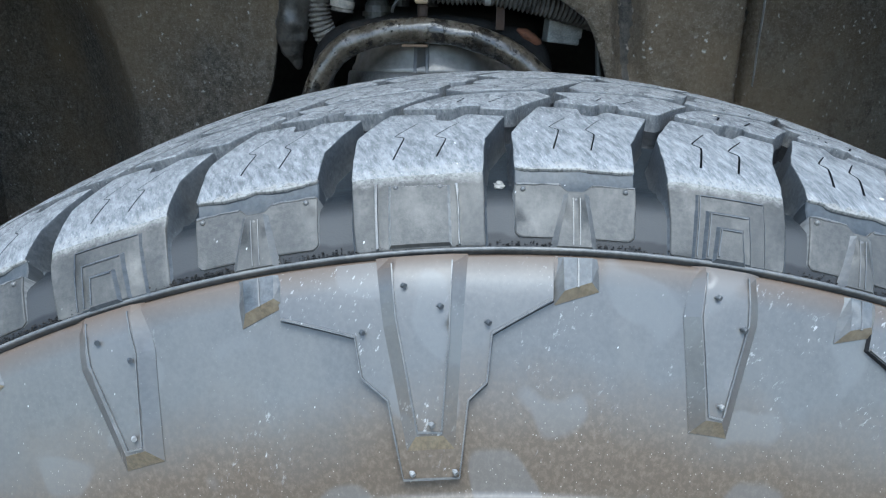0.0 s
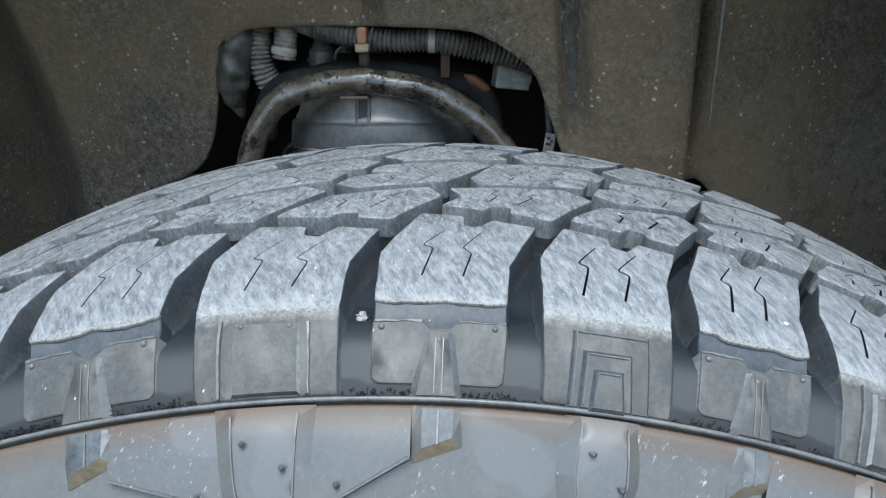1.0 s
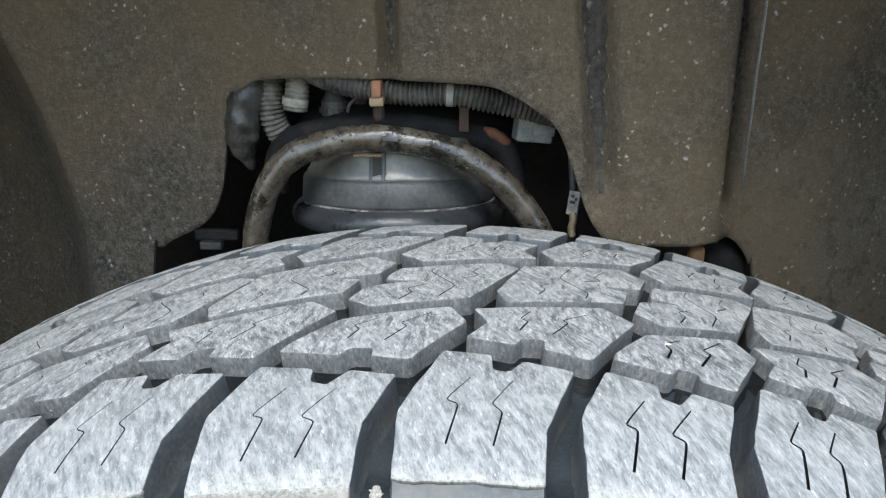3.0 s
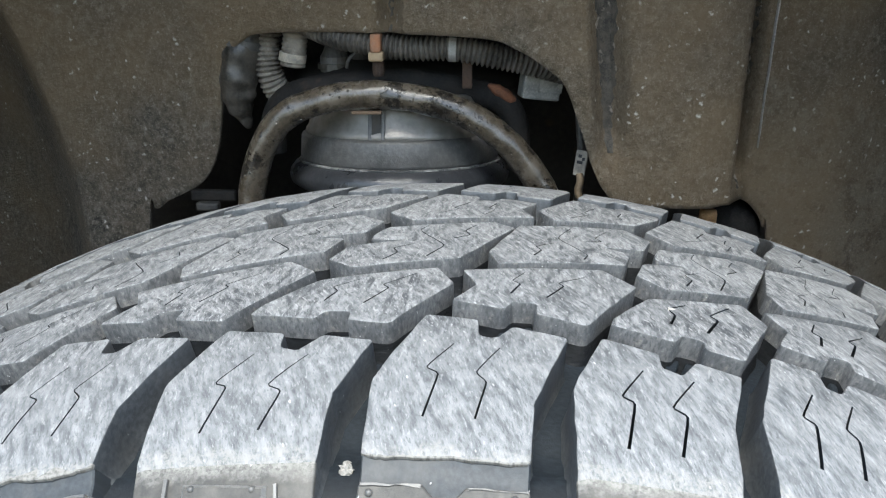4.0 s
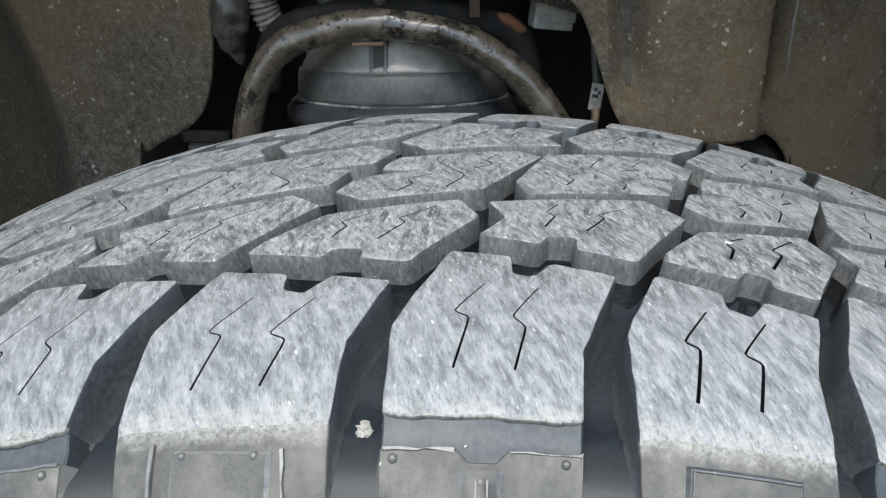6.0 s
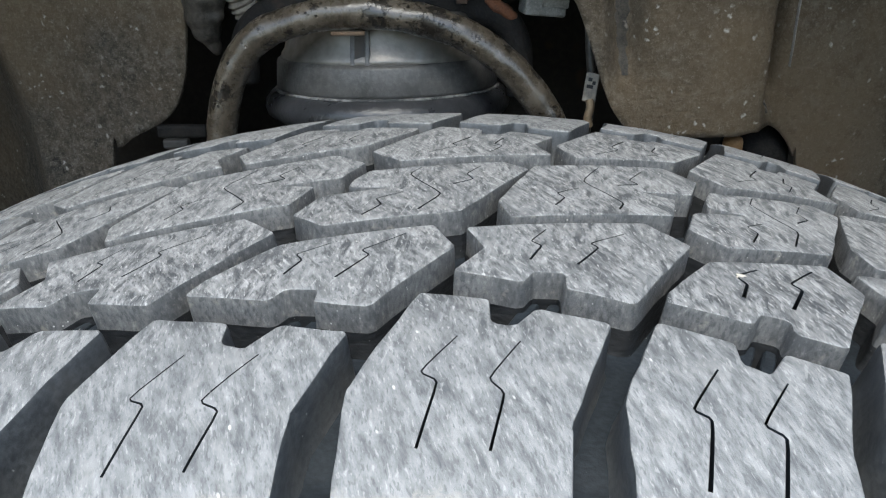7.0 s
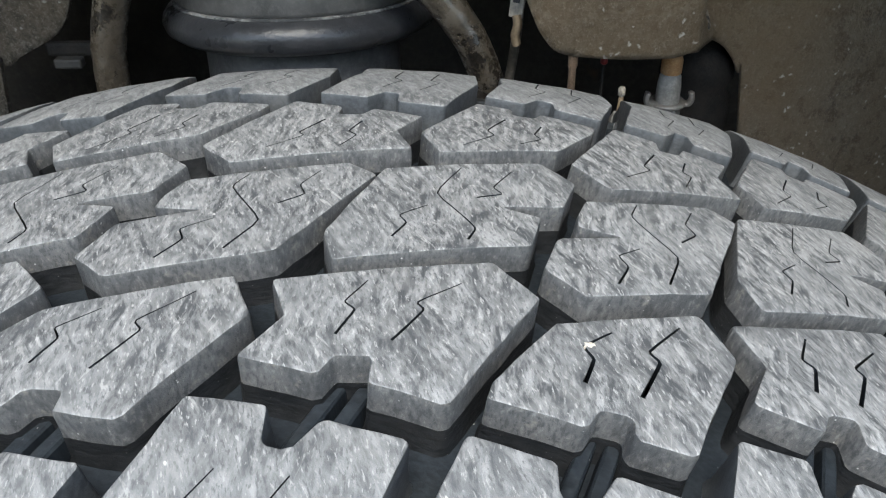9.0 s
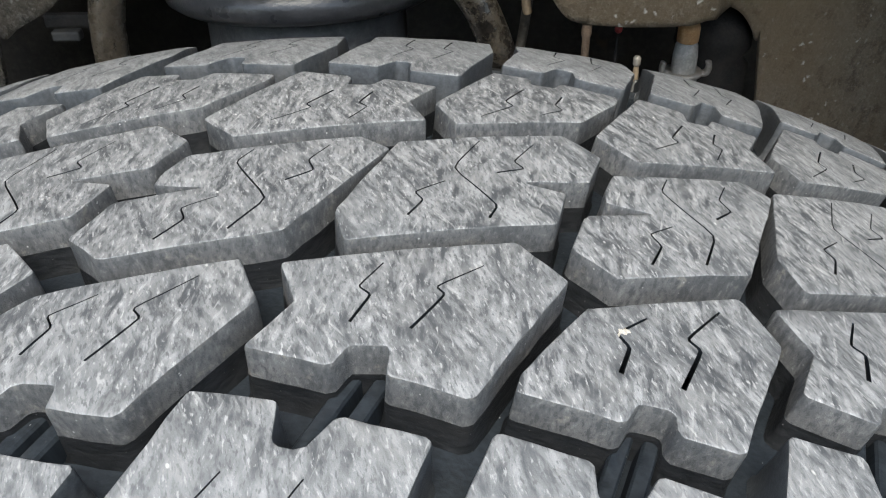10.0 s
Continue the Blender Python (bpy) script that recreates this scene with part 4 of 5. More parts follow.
def turned(rows, steps=300, mats=(FLOOR,)):
    """A body turned round the axle from (w, depth) rows."""
    bm = bmesh.new()
    uv = bm.loops.layers.uv.new("UVMap")
    grid = [[bm.verts.new(place(180.0 + 360.0 * j / steps, w, d)) for j in range(steps)] for w, d in rows]
    for k in range(len(rows) - 1):
        for j in range(steps):
            f = bm.faces.new((grid[k][j], grid[k][(j + 1) % steps], grid[k + 1][(j + 1) % steps], grid[k + 1][j]))
            f.smooth = True
            for lp, (a, b) in zip(f.loops, ((j, k), (j + 1, k), (j + 1, k + 1), (j, k + 1))):
                lp[uv].uv = (a * math.tau * RAD / steps, rows[b][0])
    bmesh.ops.recalc_face_normals(bm, faces=bm.faces)
    return bm


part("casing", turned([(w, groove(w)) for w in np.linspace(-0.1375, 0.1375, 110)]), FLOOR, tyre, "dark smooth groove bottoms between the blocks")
W_END = float(PW[-1])
for side in (-1, 1):
    rows = [(side * 0.1372, 0.0016), (side * 0.1394, 0.0012), (side * 0.1400, 0.0004), (side * 0.1406, -0.0011), (side * 0.1425, -0.0012), (side * 0.146, -0.0008), (side * 0.150, -0.0003)] + [(side * w, 0.0) for w in np.linspace(0.154, 0.209, 22)]
    rows += [(side * 0.2105, -0.0002), (side * 0.2113, -0.0012), (side * 0.2121, -0.0012), (side * 0.213, 0.0)]
    rows += [(side * w, 0.0) for w in np.linspace(0.216, W_END, 20)]
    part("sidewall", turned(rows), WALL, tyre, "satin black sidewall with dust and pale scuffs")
    part("shoulder_ring", turned([(side * 0.1377, 0.0008), (side * 0.1379, -0.0012), (side * 0.1381, -0.0019), (side * 0.1385, -0.0021), (side * 0.1391, -0.0020), (side * 0.1393, -0.0014), (side * 0.1394, 0.0002), (side * 0.1396, 0.0008)]), RIMMED, tyre, "thin raised ring round the shoulder")

# moulded shapes on the outer sidewall: a shield, wings and coffin shapes in turn
SHIELD = [(-0.75, -141), (-0.75, -155), (-0.29, -163), (-0.27, -175), (-0.11, -182), (-0.08, -194), (-0.05, -205), (0.35, -205), (0.43, -183), (0.56, -178), (0.60, -164), (1.0, -154.0), (1.0, -141)]
SLOPED = [WALL, WALL, BROWN]
EDGE_RISE = [0.1398, 0.1435, 0.160, 0.182]


def rise(*heights):
    """Height of a plate that leaves the shoulder ring flush and grows down the sidewall."""
    return lambda w: float(np.interp(abs(w), EDGE_RISE, (max(0.0013, heights[0] - 0.0016),) + heights))


for i in range(-PITCHES // 2, PITCHES // 2):
    if abs(angle(i)) > 62:
        continue
    kind = i % 4
    if kind == 3:
        # side slopes in dark rubber paint the shade below the shield's edge
        shield = plate("sidewall_shield", tyre, SHIELD, i, 0.0004, rise(0.0014, 0.0020, 0.0024), 0.0001, [WALL, FLOOR, FLOOR], step=0.0035, keep=-0.142)
        groove_line("shield_rib", shield, [(u * 0.985 + 0.002, w + 0.9) for u, w in SHIELD[1:-1]], i, 0.00045, rise(0.0024, 0.0028, 0.0031), 0.0012, RIMMED)
        emblem = plate("sidewall_emblem", tyre, [(-0.12, -140), (0.45, -140), (0.40, -164), (0.33, -196), (-0.01, -196), (-0.10, -160)], i, 0.0046, rise(0.0034, 0.0040, 0.0043), rise(0.0014, 0.0020, 0.0023), SLOPED, step=0.0035, keep=-0.1425)
        for line in ([(-0.022, -142), (-0.012, -158), (0.078, -190)], [(0.352, -142), (0.312, -166), (0.242, -190)], [(0.075, -190.2), (0.245, -190.6)]):
            groove_line("emblem_rib", emblem, line, i, 0.00036, rise(0.0040, 0.0046, 0.0049), rise(0.0012, 0.0024, 0.0034), RIMMED)
        nubs = [(0.03, -149, 0.0034), (0.25, -155, 0.0038), (-0.25, -161, 0.0021), (0.55, -160, 0.0021), (0.16, -188, 0.0044), (0.0, -202, 0.0021), (0.30, -202, 0.0021), (0.015, -117.8, 0.0008), (0.285, -118.3, 0.0008)]
    elif kind == 1:
        emblem = plate("sidewall_emblem", tyre, [(-0.10, -140), (0.38, -140), (0.40, -155), (0.29, -188), (0.0, -188), (-0.13, -155)], i, 0.0046, rise(0.0033, 0.0038, 0.0041), 0.0003, SLOPED, step=0.0035, keep=-0.1425)
        for line in ([(-0.006, -142), (-0.016, -155), (0.098, -182)], [(0.282, -142), (0.304, -155), (0.205, -182)], [(0.095, -182.2), (0.208, -182.6)]):
            groove_line("emblem_rib", emblem, line, i, 0.00036, rise(0.0039, 0.0044, 0.0047), rise(0.0010, 0.0022, 0.0030), RIMMED)
        nubs = [(0.05, -149, 0.0032), (0.25, -156.5, 0.0036), (0.155, -179, 0.0040)]
    else:
        wing = plate("sidewall_wing", tyre, [(-0.01, -141), (0.30, -141), (0.295, -150.5), (0.0, -155)], i, 0.0030, rise(0.0032, 0.0036, 0.0038), 0.0004, [SIDE, RIMMED, BROWN], keep=-0.142)
        groove_line("wing_rib", wing, [(0.148, -141.2), (0.148, -150.0)], i, 0.0004, rise(0.0036, 0.0040, 0.0042), 0.0010, RIMMED)
        nubs = [(-0.20, -118.7, -0.0005), (0.46, -118.5, -0.0005), (0.135, -122.5, -0.0002)]
    for u, w, h in nubs:
        if w > -130:
            # low round bosses on the shoulder
            bm = bmesh.new()
            bmesh.ops.create_icosphere(bm, subdivisions=2, radius=0.0009)
            bmesh.ops.translate(bm, vec=place(angle(i + u), w / 1000, -h), verts=bm.verts)
            part("vent_nub", bm, RIMMED, tyre, "", True)
            continue
        # moulding hairs, bent over, with a thicker tip
        p, q = place(angle(i + u), w / 1000, -h + 0.0003), place(angle(i + u + 0.03), w / 1000 - 0.0004, -h - 0.0019)
        bm = tube([p, p.lerp(q, 0.5) + Vector((0, -0.0003, 0.0004)), q], lambda run: 0.00042 if run < 0.0016 else 0.0008, 8)
        part("vent_nub", bm, PALE if w < -175 else SIDE, tyre)

# black crumbs lying on the shoulder ring
crumbs = random.Random(8)
bm = bmesh.new()
for k in range(1900):
    if k < 420:
        deg = -crumbs.uniform(14.0, 26.0) if crumbs.random() < 0.85 else crumbs.uniform(-14, -9)
    else:
        deg = crumbs.uniform(-27.0, 27.0)
        if noise.noise(Vector((deg * 0.9, 2.3, 0.0))) < crumbs.uniform(-0.55, 0.35):
            continue
    w = -0.1352 - 0.0022 * crumbs.random() ** (0.6 if k < 420 else 0.35)
    size = crumbs.uniform(0.00015, 0.0005) * (1.0 if k < 420 else 0.8)
    made = bmesh.ops.create_icosphere(bm, subdivisions=1, radius=1.0)["verts"]
    base = place(deg, w, 0.0003)
    for v in made:
        v.co = base + v.co * size * crumbs.uniform(0.6, 1.3)
tagged(finish("rubber_crumbs", bm, TOWER), "black rubber crumbs and grit lying along the tyre's shoulder ring", "dirt", kind="stuff")

# pale mud in a groove and stones in sipes
for u, w, d, s, bits in ((-0.345, -110, 0.0080, 0.0011, 11), (1.42, -42.4, 0.0004, 0.0012, 1), (2.40, -99, 0.0004, 0.0011, 1)):
    bm = bmesh.new()
    for k in range(bits):
        made = bmesh.ops.create_icosphere(bm, subdivisions=2, radius=1.0)["verts"]
        far = 0.0 if k == 0 else 1.0
        base = place(angle(u) + far * random.uniform(-0.16, 0.16), w / 1000 + far * random.uniform(-0.0018, 0.0018), d)
        size = s * (1.0 if k == 0 else random.uniform(0.3, 0.9))
        seed = random.uniform(0, 50)
        for v in made:
            q = v.co + Vector((seed, 0, 0))
            swell = 1 + 0.55 * noise.noise(q * 1.6) + 0.3 * noise.noise(q * 4.5)
            v.co = Vector((v.co.x * 1.2, v.co.y * 0.9, v.co.z * 0.6)) * size * swell + base
    clod = bits > 1
    tagged(finish("mud_clod" if clod else "stone", bm, GRIT if clod else STONE), "crumbs of pale dried mud stuck in a tread groove" if clod else "tiny pale stone stuck in a tread slit", "dirt" if clod else "stone")

# ---- wheel rim ----
wheel = tagged(new("wheel_rim"), "plain dark steel wheel inside the tyre", "wheel")
bm = bmesh.new()
rim_rows = [(-0.126, 0.285), (-0.128, 0.275), (-0.118, 0.269), (-0.10, 0.248), (0.10, 0.248), (0.118, 0.269), (0.128, 0.275), (0.126, 0.285)]
rings = [[bm.verts.new((AXLE_X + r * math.sin(a), y, r * math.cos(a) + HUB)) for a in (math.tau * j / 120 for j in range(120))] for y, r in rim_rows]
for r0, r1 in zip(rings, rings[1:]):
    for j in range(120):
        bm.faces.new((r0[j], r0[(j + 1) % 120], r1[(j + 1) % 120], r1[j])).smooth = True
part("barrel", bm, DARK, wheel)
bm = bmesh.new()
rows = [(0.251, -0.085), (0.19, -0.075), (0.12, -0.09), (0.07, -0.10), (0.0, -0.10)]
rings = [[bm.verts.new((AXLE_X + r * math.sin(a), y, r * math.cos(a) + HUB)) for a in (math.tau * j / 90 for j in range(90))] for r, y in rows[:-1]]
for r0, r1 in zip(rings, rings[1:]):
    for j in range(90):
        bm.faces.new((r0[j], r0[(j + 1) % 90], r1[(j + 1) % 90], r1[j])).smooth = True
bm.faces.new(rings[-1])
part("disc", bm, DARK, wheel)


# ---- wheel arch ----
SET_BACK = Vector((0.0078, 0.0, -0.0015))


def behind(name):
    """The root of a thing behind the tyre, at the vehicle's own origin."""
    ob = new(name)
    ob.location = SET_BACK
    return ob


PLAN_X = [-0.62, -0.334, -0.2, -0.02, 0.065, 0.08, 0.150, 0.165, 0.184, 0.25, 0.62]
PLAN_Y = [0.372, 0.356, 0.345, 0.285, 0.270, 0.267, 0.270, 0.275, 0.315, 0.330, 0.470]


def bump_band(x, c, half, depth):
    """A rounded channel of that depth round c."""
    d = abs(x - c) / half
    return depth * (0.5 + 0.5 * math.cos(math.pi * min(d, 1.0))) if d < 1 else 0.0


def liner_y(x, z):
    y = float(np.interp(x, PLAN_X, PLAN_Y))
    y += bump_band(x, 0.083 - 0.09 * (z - 0.80), 0.0150, 0.024) * min(1.0, max(0.0, (z - 0.770) / 0.03))
    # the joint above the opening
    if z > 0.855:
        y += bump_band(x, -0.066, 0.011, 0.024) * min(1, (z - 0.855) / 0.012)
    y += bump_band(x, 0.1775 + 0.03 * (z - 0.8), 0.0095, 0.040) * min(1.0, max(0.0, (z - 0.755) / 0.02))
    edge = -0.320 - 1.17 * max(0.0, z - 0.68) ** 2
    if x < edge:
        d = (edge - x) ** 2 / (edge - x + 0.025)
        y += 0.17 * (1 - math.exp(-d / 0.075))
    y += 0.004 * noise.noise(Vector((x * 9, z * 9, 3.1))) + 0.0012 * noise.noise(Vector((x * 40, z * 40, 1.7))) + 0.0006 * noise.noise(Vector((x * 110, z * 110, 5.3)))
    return y


liner = tagged(behind("wheel_arch_liner"), "grey-brown felted wheel-arch liner, speckled with dried mud", "liner", kind="structure")
OPENING = [(-0.32, 0.30), (-0.272, 0.69), (-0.261, 0.72), (-0.223, 0.742), (-0.208, 0.765), (-0.202, 0.79), (-0.199, 0.815), (-0.193, 0.838), (-0.178, 0.852), (-0.16, 0.858), (-0.09, 0.8605), (-0.005, 0.859), (0.02, 0.852), (0.04, 0.84), (0.052, 0.829), (0.062, 0.805), (0.072, 0.777), (0.080, 0.762), (0.091, 0.7535), (0.12, 0.750), (0.150, 0.7500), (0.163, 0.7510), (0.178, 0.7470), (0.192, 0.7395), (0.204, 0.722), (0.211, 0.69), (0.26, 0.30)]


def smoothed(line, n=5):
    """Catmull-Rom points along an open line of (x, z)."""
    out = []
    for k in range(len(line) - 1):
        p0, p1, p2, p3 = (Vector(line[min(max(j, 0), len(line) - 1)]) for j in (k - 1, k, k + 1, k + 2))
        out += [tuple(0.5 * (2 * p1 + (p2 - p0) * t + (2 * p0 - 5 * p1 + 4 * p2 - p3) * t * t + (3 * p1 - p0 - 3 * p2 + p3) * t ** 3)) for t in (j / n for j in range(n))]
    return out + [line[-1]]


frame_loop = [(-0.62, 0.30)] + smoothed(OPENING) + [(0.62, 0.30), (0.62, 1.31), (-0.62, 1.31)]
if area(frame_loop) < 0:
    frame_loop = frame_loop[::-1]
v2, tris, ids = fill(split(frame_loop, 0.005), [], 0.0048)
bm = bmesh.new()
front = [bm.verts.new((x, liner_y(x, z), z)) for x, z in v2]
back = [bm.verts.new((x, liner_y(x, z) + 0.004, z)) for x, z in v2]
for a, b, c in tris:
    bm.faces.new((front[a], front[c], front[b])).smooth = True
    bm.faces.new((back[a], back[b], back[c])).smooth = True
rim = ids[0]
for a, b in zip(rim, rim[1:] + rim[:1]):
    bm.faces.new((front[a], front[b], back[b], back[a]))
bmesh.ops.recalc_face_normals(bm, faces=bm.faces)
part("back_panel", bm, FELT, liner)


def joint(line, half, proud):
    """A strip with frayed edges along a joint of the liner, for painted shade and highlight; line: (x, z) from top to
    bottom.
    """
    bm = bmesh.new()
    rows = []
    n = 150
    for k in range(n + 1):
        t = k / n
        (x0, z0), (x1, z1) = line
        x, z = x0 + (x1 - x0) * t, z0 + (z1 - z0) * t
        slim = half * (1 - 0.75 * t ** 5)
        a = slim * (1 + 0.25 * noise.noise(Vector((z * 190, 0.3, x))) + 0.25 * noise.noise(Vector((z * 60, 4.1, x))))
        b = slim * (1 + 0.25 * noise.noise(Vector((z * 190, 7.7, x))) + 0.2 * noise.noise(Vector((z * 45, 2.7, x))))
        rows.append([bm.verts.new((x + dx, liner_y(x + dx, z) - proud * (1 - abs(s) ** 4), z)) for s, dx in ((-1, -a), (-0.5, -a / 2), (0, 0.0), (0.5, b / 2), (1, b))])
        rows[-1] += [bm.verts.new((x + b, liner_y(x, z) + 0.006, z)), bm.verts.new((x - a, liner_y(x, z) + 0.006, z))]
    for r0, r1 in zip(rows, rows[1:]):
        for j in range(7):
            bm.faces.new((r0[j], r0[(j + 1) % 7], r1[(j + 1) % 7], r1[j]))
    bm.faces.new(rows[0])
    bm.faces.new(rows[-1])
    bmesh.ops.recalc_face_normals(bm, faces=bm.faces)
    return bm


# dark strips added in the channels carry the shade of the joints
part("joint_strip", joint([(0.0470, 1.20), (0.0843, 0.785)], 0.0085, 0.0015), JOINT, liner, "added dark strip for the shade in a joint between liner panels")
part("joint_strip", joint([(0.190, 1.20), (0.1775, 0.756)], 0.0055, 0.001), JOINT, liner, "added dark strip for the shade in a joint between liner panels")
# pale rib: the light along the fold is put into its colour
part("fold_edge", joint([(0.2035, 1.20), (0.1915, 0.782)], 0.0011, 0.003), PLUG, liner, "fold of the felt, pale for the light on its edge")
part("joint_strip", joint([(-0.066, 1.20), (-0.066, 0.8615)], 0.0055, 0.0015), JOINT, liner, "added dark strip for the shade in a joint between liner panels")


def sheet(points, y0, y1, thick, flip=1):
    """A bent sheet from a line in x and z, drawn out from y0 to y1."""
    bm = bmesh.new()
    outer = [(x, z) for x, z in points]
    rows = []
    for k, (x, z) in enumerate(outer):
        (px, pz), (qx, qz) = outer[max(k - 1, 0)], outer[min(k + 1, len(outer) - 1)]
        d = Vector((qx - px, qz - pz)).normalized() * thick * flip
        rows.append([bm.verts.new(p) for p in ((x, y0, z), (x, y1, z), (x - d.y, y1, z + d.x), (x - d.y, y0, z + d.x))])
    for r0, r1 in zip(rows, rows[1:]):
        for j in range(4):
            bm.faces.new((r0[j], r0[(j + 1) % 4], r1[(j + 1) % 4], r1[j]))
    bm.faces.new(rows[0])
    bm.faces.new(rows[-1])
    bmesh.ops.recalc_face_normals(bm, faces=bm.faces)
    return bm


# unseen roof and sides, bent to hold sky light off the liner
UNSEEN_ARCH = [(-0.57, 0.30), (-0.565, 0.72), (-0.52, 0.92), (-0.42, 1.07), (-0.26, 1.20), (-0.05, 1.28), (0.08, 1.27), (0.20, 1.15), (0.285, 1.0), (0.335, 0.89), (0.375, 0.80), (0.44, 0.68), (0.47, 0.52), (0.47, 0.30)]
part("arch_roof", sheet(UNSEEN_ARCH, -0.05, 0.58, 0.004), FELT, liner)

# dark box added to close the liner's back and stop light from behind
bay = tagged(behind("added_bay"), "added dark box that keeps light out behind the liner", "bay", kind="structure")
part("panel", slab(-0.75, 0.75, 0.80, 0.82, 0.20, 1.33, 0), DARK, bay)
for x in (-0.75, 0.73):
    part("panel", slab(x, x + 0.02, 0.40, 0.80, 0.20, 1.33, 0), DARK, bay)
part("panel", slab(-0.75, 0.75, 0.40, 0.82, 1.33, 1.35, 0), DARK, bay)
part("panel", slab(-0.75, 0.75, 0.40, 0.82, 0.18, 0.20, 0), DARK, bay)

# ---- suspension behind the tyre ----
arm = tagged(behind("control_arm"), "arched dirty black suspension arm with flaking coat", "suspension arm")
LINE = [(-0.165, 0.66), (-0.1645, 0.70), (-0.1625, 0.745), (-0.1565, 0.7725), (-0.1465, 0.7945), (-0.1318, 0.8095), (-0.1150, 0.8168), (-0.0930, 0.8215), (-0.0660, 0.8225), (-0.0370, 0.8185), (-0.0070, 0.8075), (0.0165, 0.7905), (0.0340, 0.7695), (0.0450, 0.7495), (0.0560, 0.715), (0.0680, 0.66)]
bm = tube([(x, 0.279, z) for x, z in LINE], 0.0094, 20)
for v in bm.verts:
    v.co += 0.0011 * noise.noise(v.co * 60) * Vector((0.6, -1, 0.6)) + 0.0006 * noise.noise(v.co * 220) * Vector((0, -1, 1))
part("arch_bar", bm, ARM, arm, smooth=True)
for x, z in ((-0.078, 0.8118),):
    part("rust_patch", slab(x - 0.010, x + 0.010, 0.2715, 0.2755, z - 0.0012, z + 0.0008, 0.0006), DULL_RUST, arm, "orange rust streak")

spring = tagged(behind("air_spring"), "air spring with dull alloy cap and black rubber bellows", "air spring")
CX, CY = -0.066, 0.356
part("cap", lathe_z([(0.030, 0.8200), (0.0600, 0.8195), (0.0632, 0.8180), (0.0648, 0.8130), (0.0668, 0.8050), (0.0690, 0.7965), (0.0712, 0.7935), (0.0716, 0.7905), (0.069, 0.788)], (CX, CY)), ALLOY, spring, "dull grey alloy cap", True)
part("band", lathe_z([(0.069, 0.7912), (0.0738, 0.790), (0.0748, 0.7875), (0.0758, 0.773), (0.0745, 0.770), (0.070, 0.7695)], (CX, CY)), BAND, spring, "black clamping band", True)
part("bellows", lathe_z([(0.060, 0.772), (0.074, 0.7705), (0.080, 0.768), (0.0835, 0.7635), (0.0845, 0.759), (0.083, 0.754), (0.078, 0.7505), (0.070, 0.749), (0.060, 0.7495)], (CX, CY)), BELLOWS, spring, "rolled black rubber bellows", True)
part("piston", lathe_z([(0.0615, 0.754), (0.0615, 0.70), (0.066, 0.60), (0.066, 0.50)], (CX, CY)), BAND, spring, "", True)
for dx in (-0.0046, 0.0046):
    a = math.asin((dx - 0.008) / 0.0712)
    x, y = CX + (dx - 0.008), CY - 0.0712 * math.cos(a)
    bm = slab(x - 0.0014, x + 0.0014, y - 0.0014, y + 0.005, 0.788, 0.8165, 0.0006)
    for v in bm.verts:
        v.co.y += 0.22 * max(0.0, v.co.z - 0.788)
    part("rib", bm, BAND, spring)
bm = lathe_z([(0.0764, 0.7706), (0.0772, 0.7702), (0.0772, 0.7694), (0.0764, 0.7690)], (CX, CY))
part("dust_line", bm, SEAM, spring, "pale dust in the seam")

# solid dark slab paints the shade of a channel between the ribs
bm = slab(CX - 0.0115, CX - 0.0045, CY - 0.0712, CY - 0.064, 0.788, 0.8165, 0.0004)
for v in bm.verts:
    v.co.y += 0.22 * max(0.0, v.co.z - 0.788)
part("gap", bm, DARK, spring, "dark slab in place of a shaded channel between two ribs")
# the spring leans back a little
lean = Matrix.Translation((0, CY - 0.0712, 0.775)) @ Matrix.Rotation(radians(-5.0), 4, "X") @ Matrix.Translation((0, 0.0712 - CY, -0.775))
for piece in spring.children:
    piece.data.transform(lean)

tower = tagged(behind("strut_tower"), "black steel strut mount with rust on its edge", "strut mount")
bm = tube([(x, 0.338, z) for x, z in ((-0.160, 0.770), (-0.1585, 0.795), (-0.150, 0.8085), (-0.134, 0.8165), (-0.1056, 0.8205), (-0.066, 0.8243), (-0.0375, 0.8222), (-0.012, 0.8172), (0.009, 0.8115), (0.019, 0.802), (0.0235, 0.786), (0.025, 0.76))], 0.0092, 18)
for v in bm.verts:
    v.co += 0.0010 * noise.noise(v.co * 70) * Vector((0.6, -1, 0.6))
part("rolled_edge", bm, TOWER, tower, "", True)
part("dome", lathe_z([(0.060, 0.812), (0.098, 0.8125), (0.102, 0.816), (0.098, 0.822), (0.088, 0.829), (0.072, 0.8345), (0.050, 0.838), (0.020, 0.841)], (-0.062, 0.430), 72), TOWER, tower, "", True)
for x in (-0.094, -0.070, 0.004):
    part("stud", lathe_z([(0.006, 0.838), (0.006, 0.848), (0.0045, 0.850), (0.0045, 0.858)], (x, 0.352), 12), DARK, tower)
bm = bmesh.new()
bmesh.ops.create_icosphere(bm, subdivisions=3, radius=1.0)
for v in bm.verts:
    v.co = Vector((0.0115 + v.co.x * 0.0105, 0.3325 + v.co.y * 0.005, 0.8165 - 0.48 * v.co.x * 0.0105 + v.co.z * 0.0050)) + 0.0009 * noise.noise(v.co * 2.2) * Vector((1, 1, 1))
part("rust_patch", bm, RUST, tower, "orange rust patch", True)

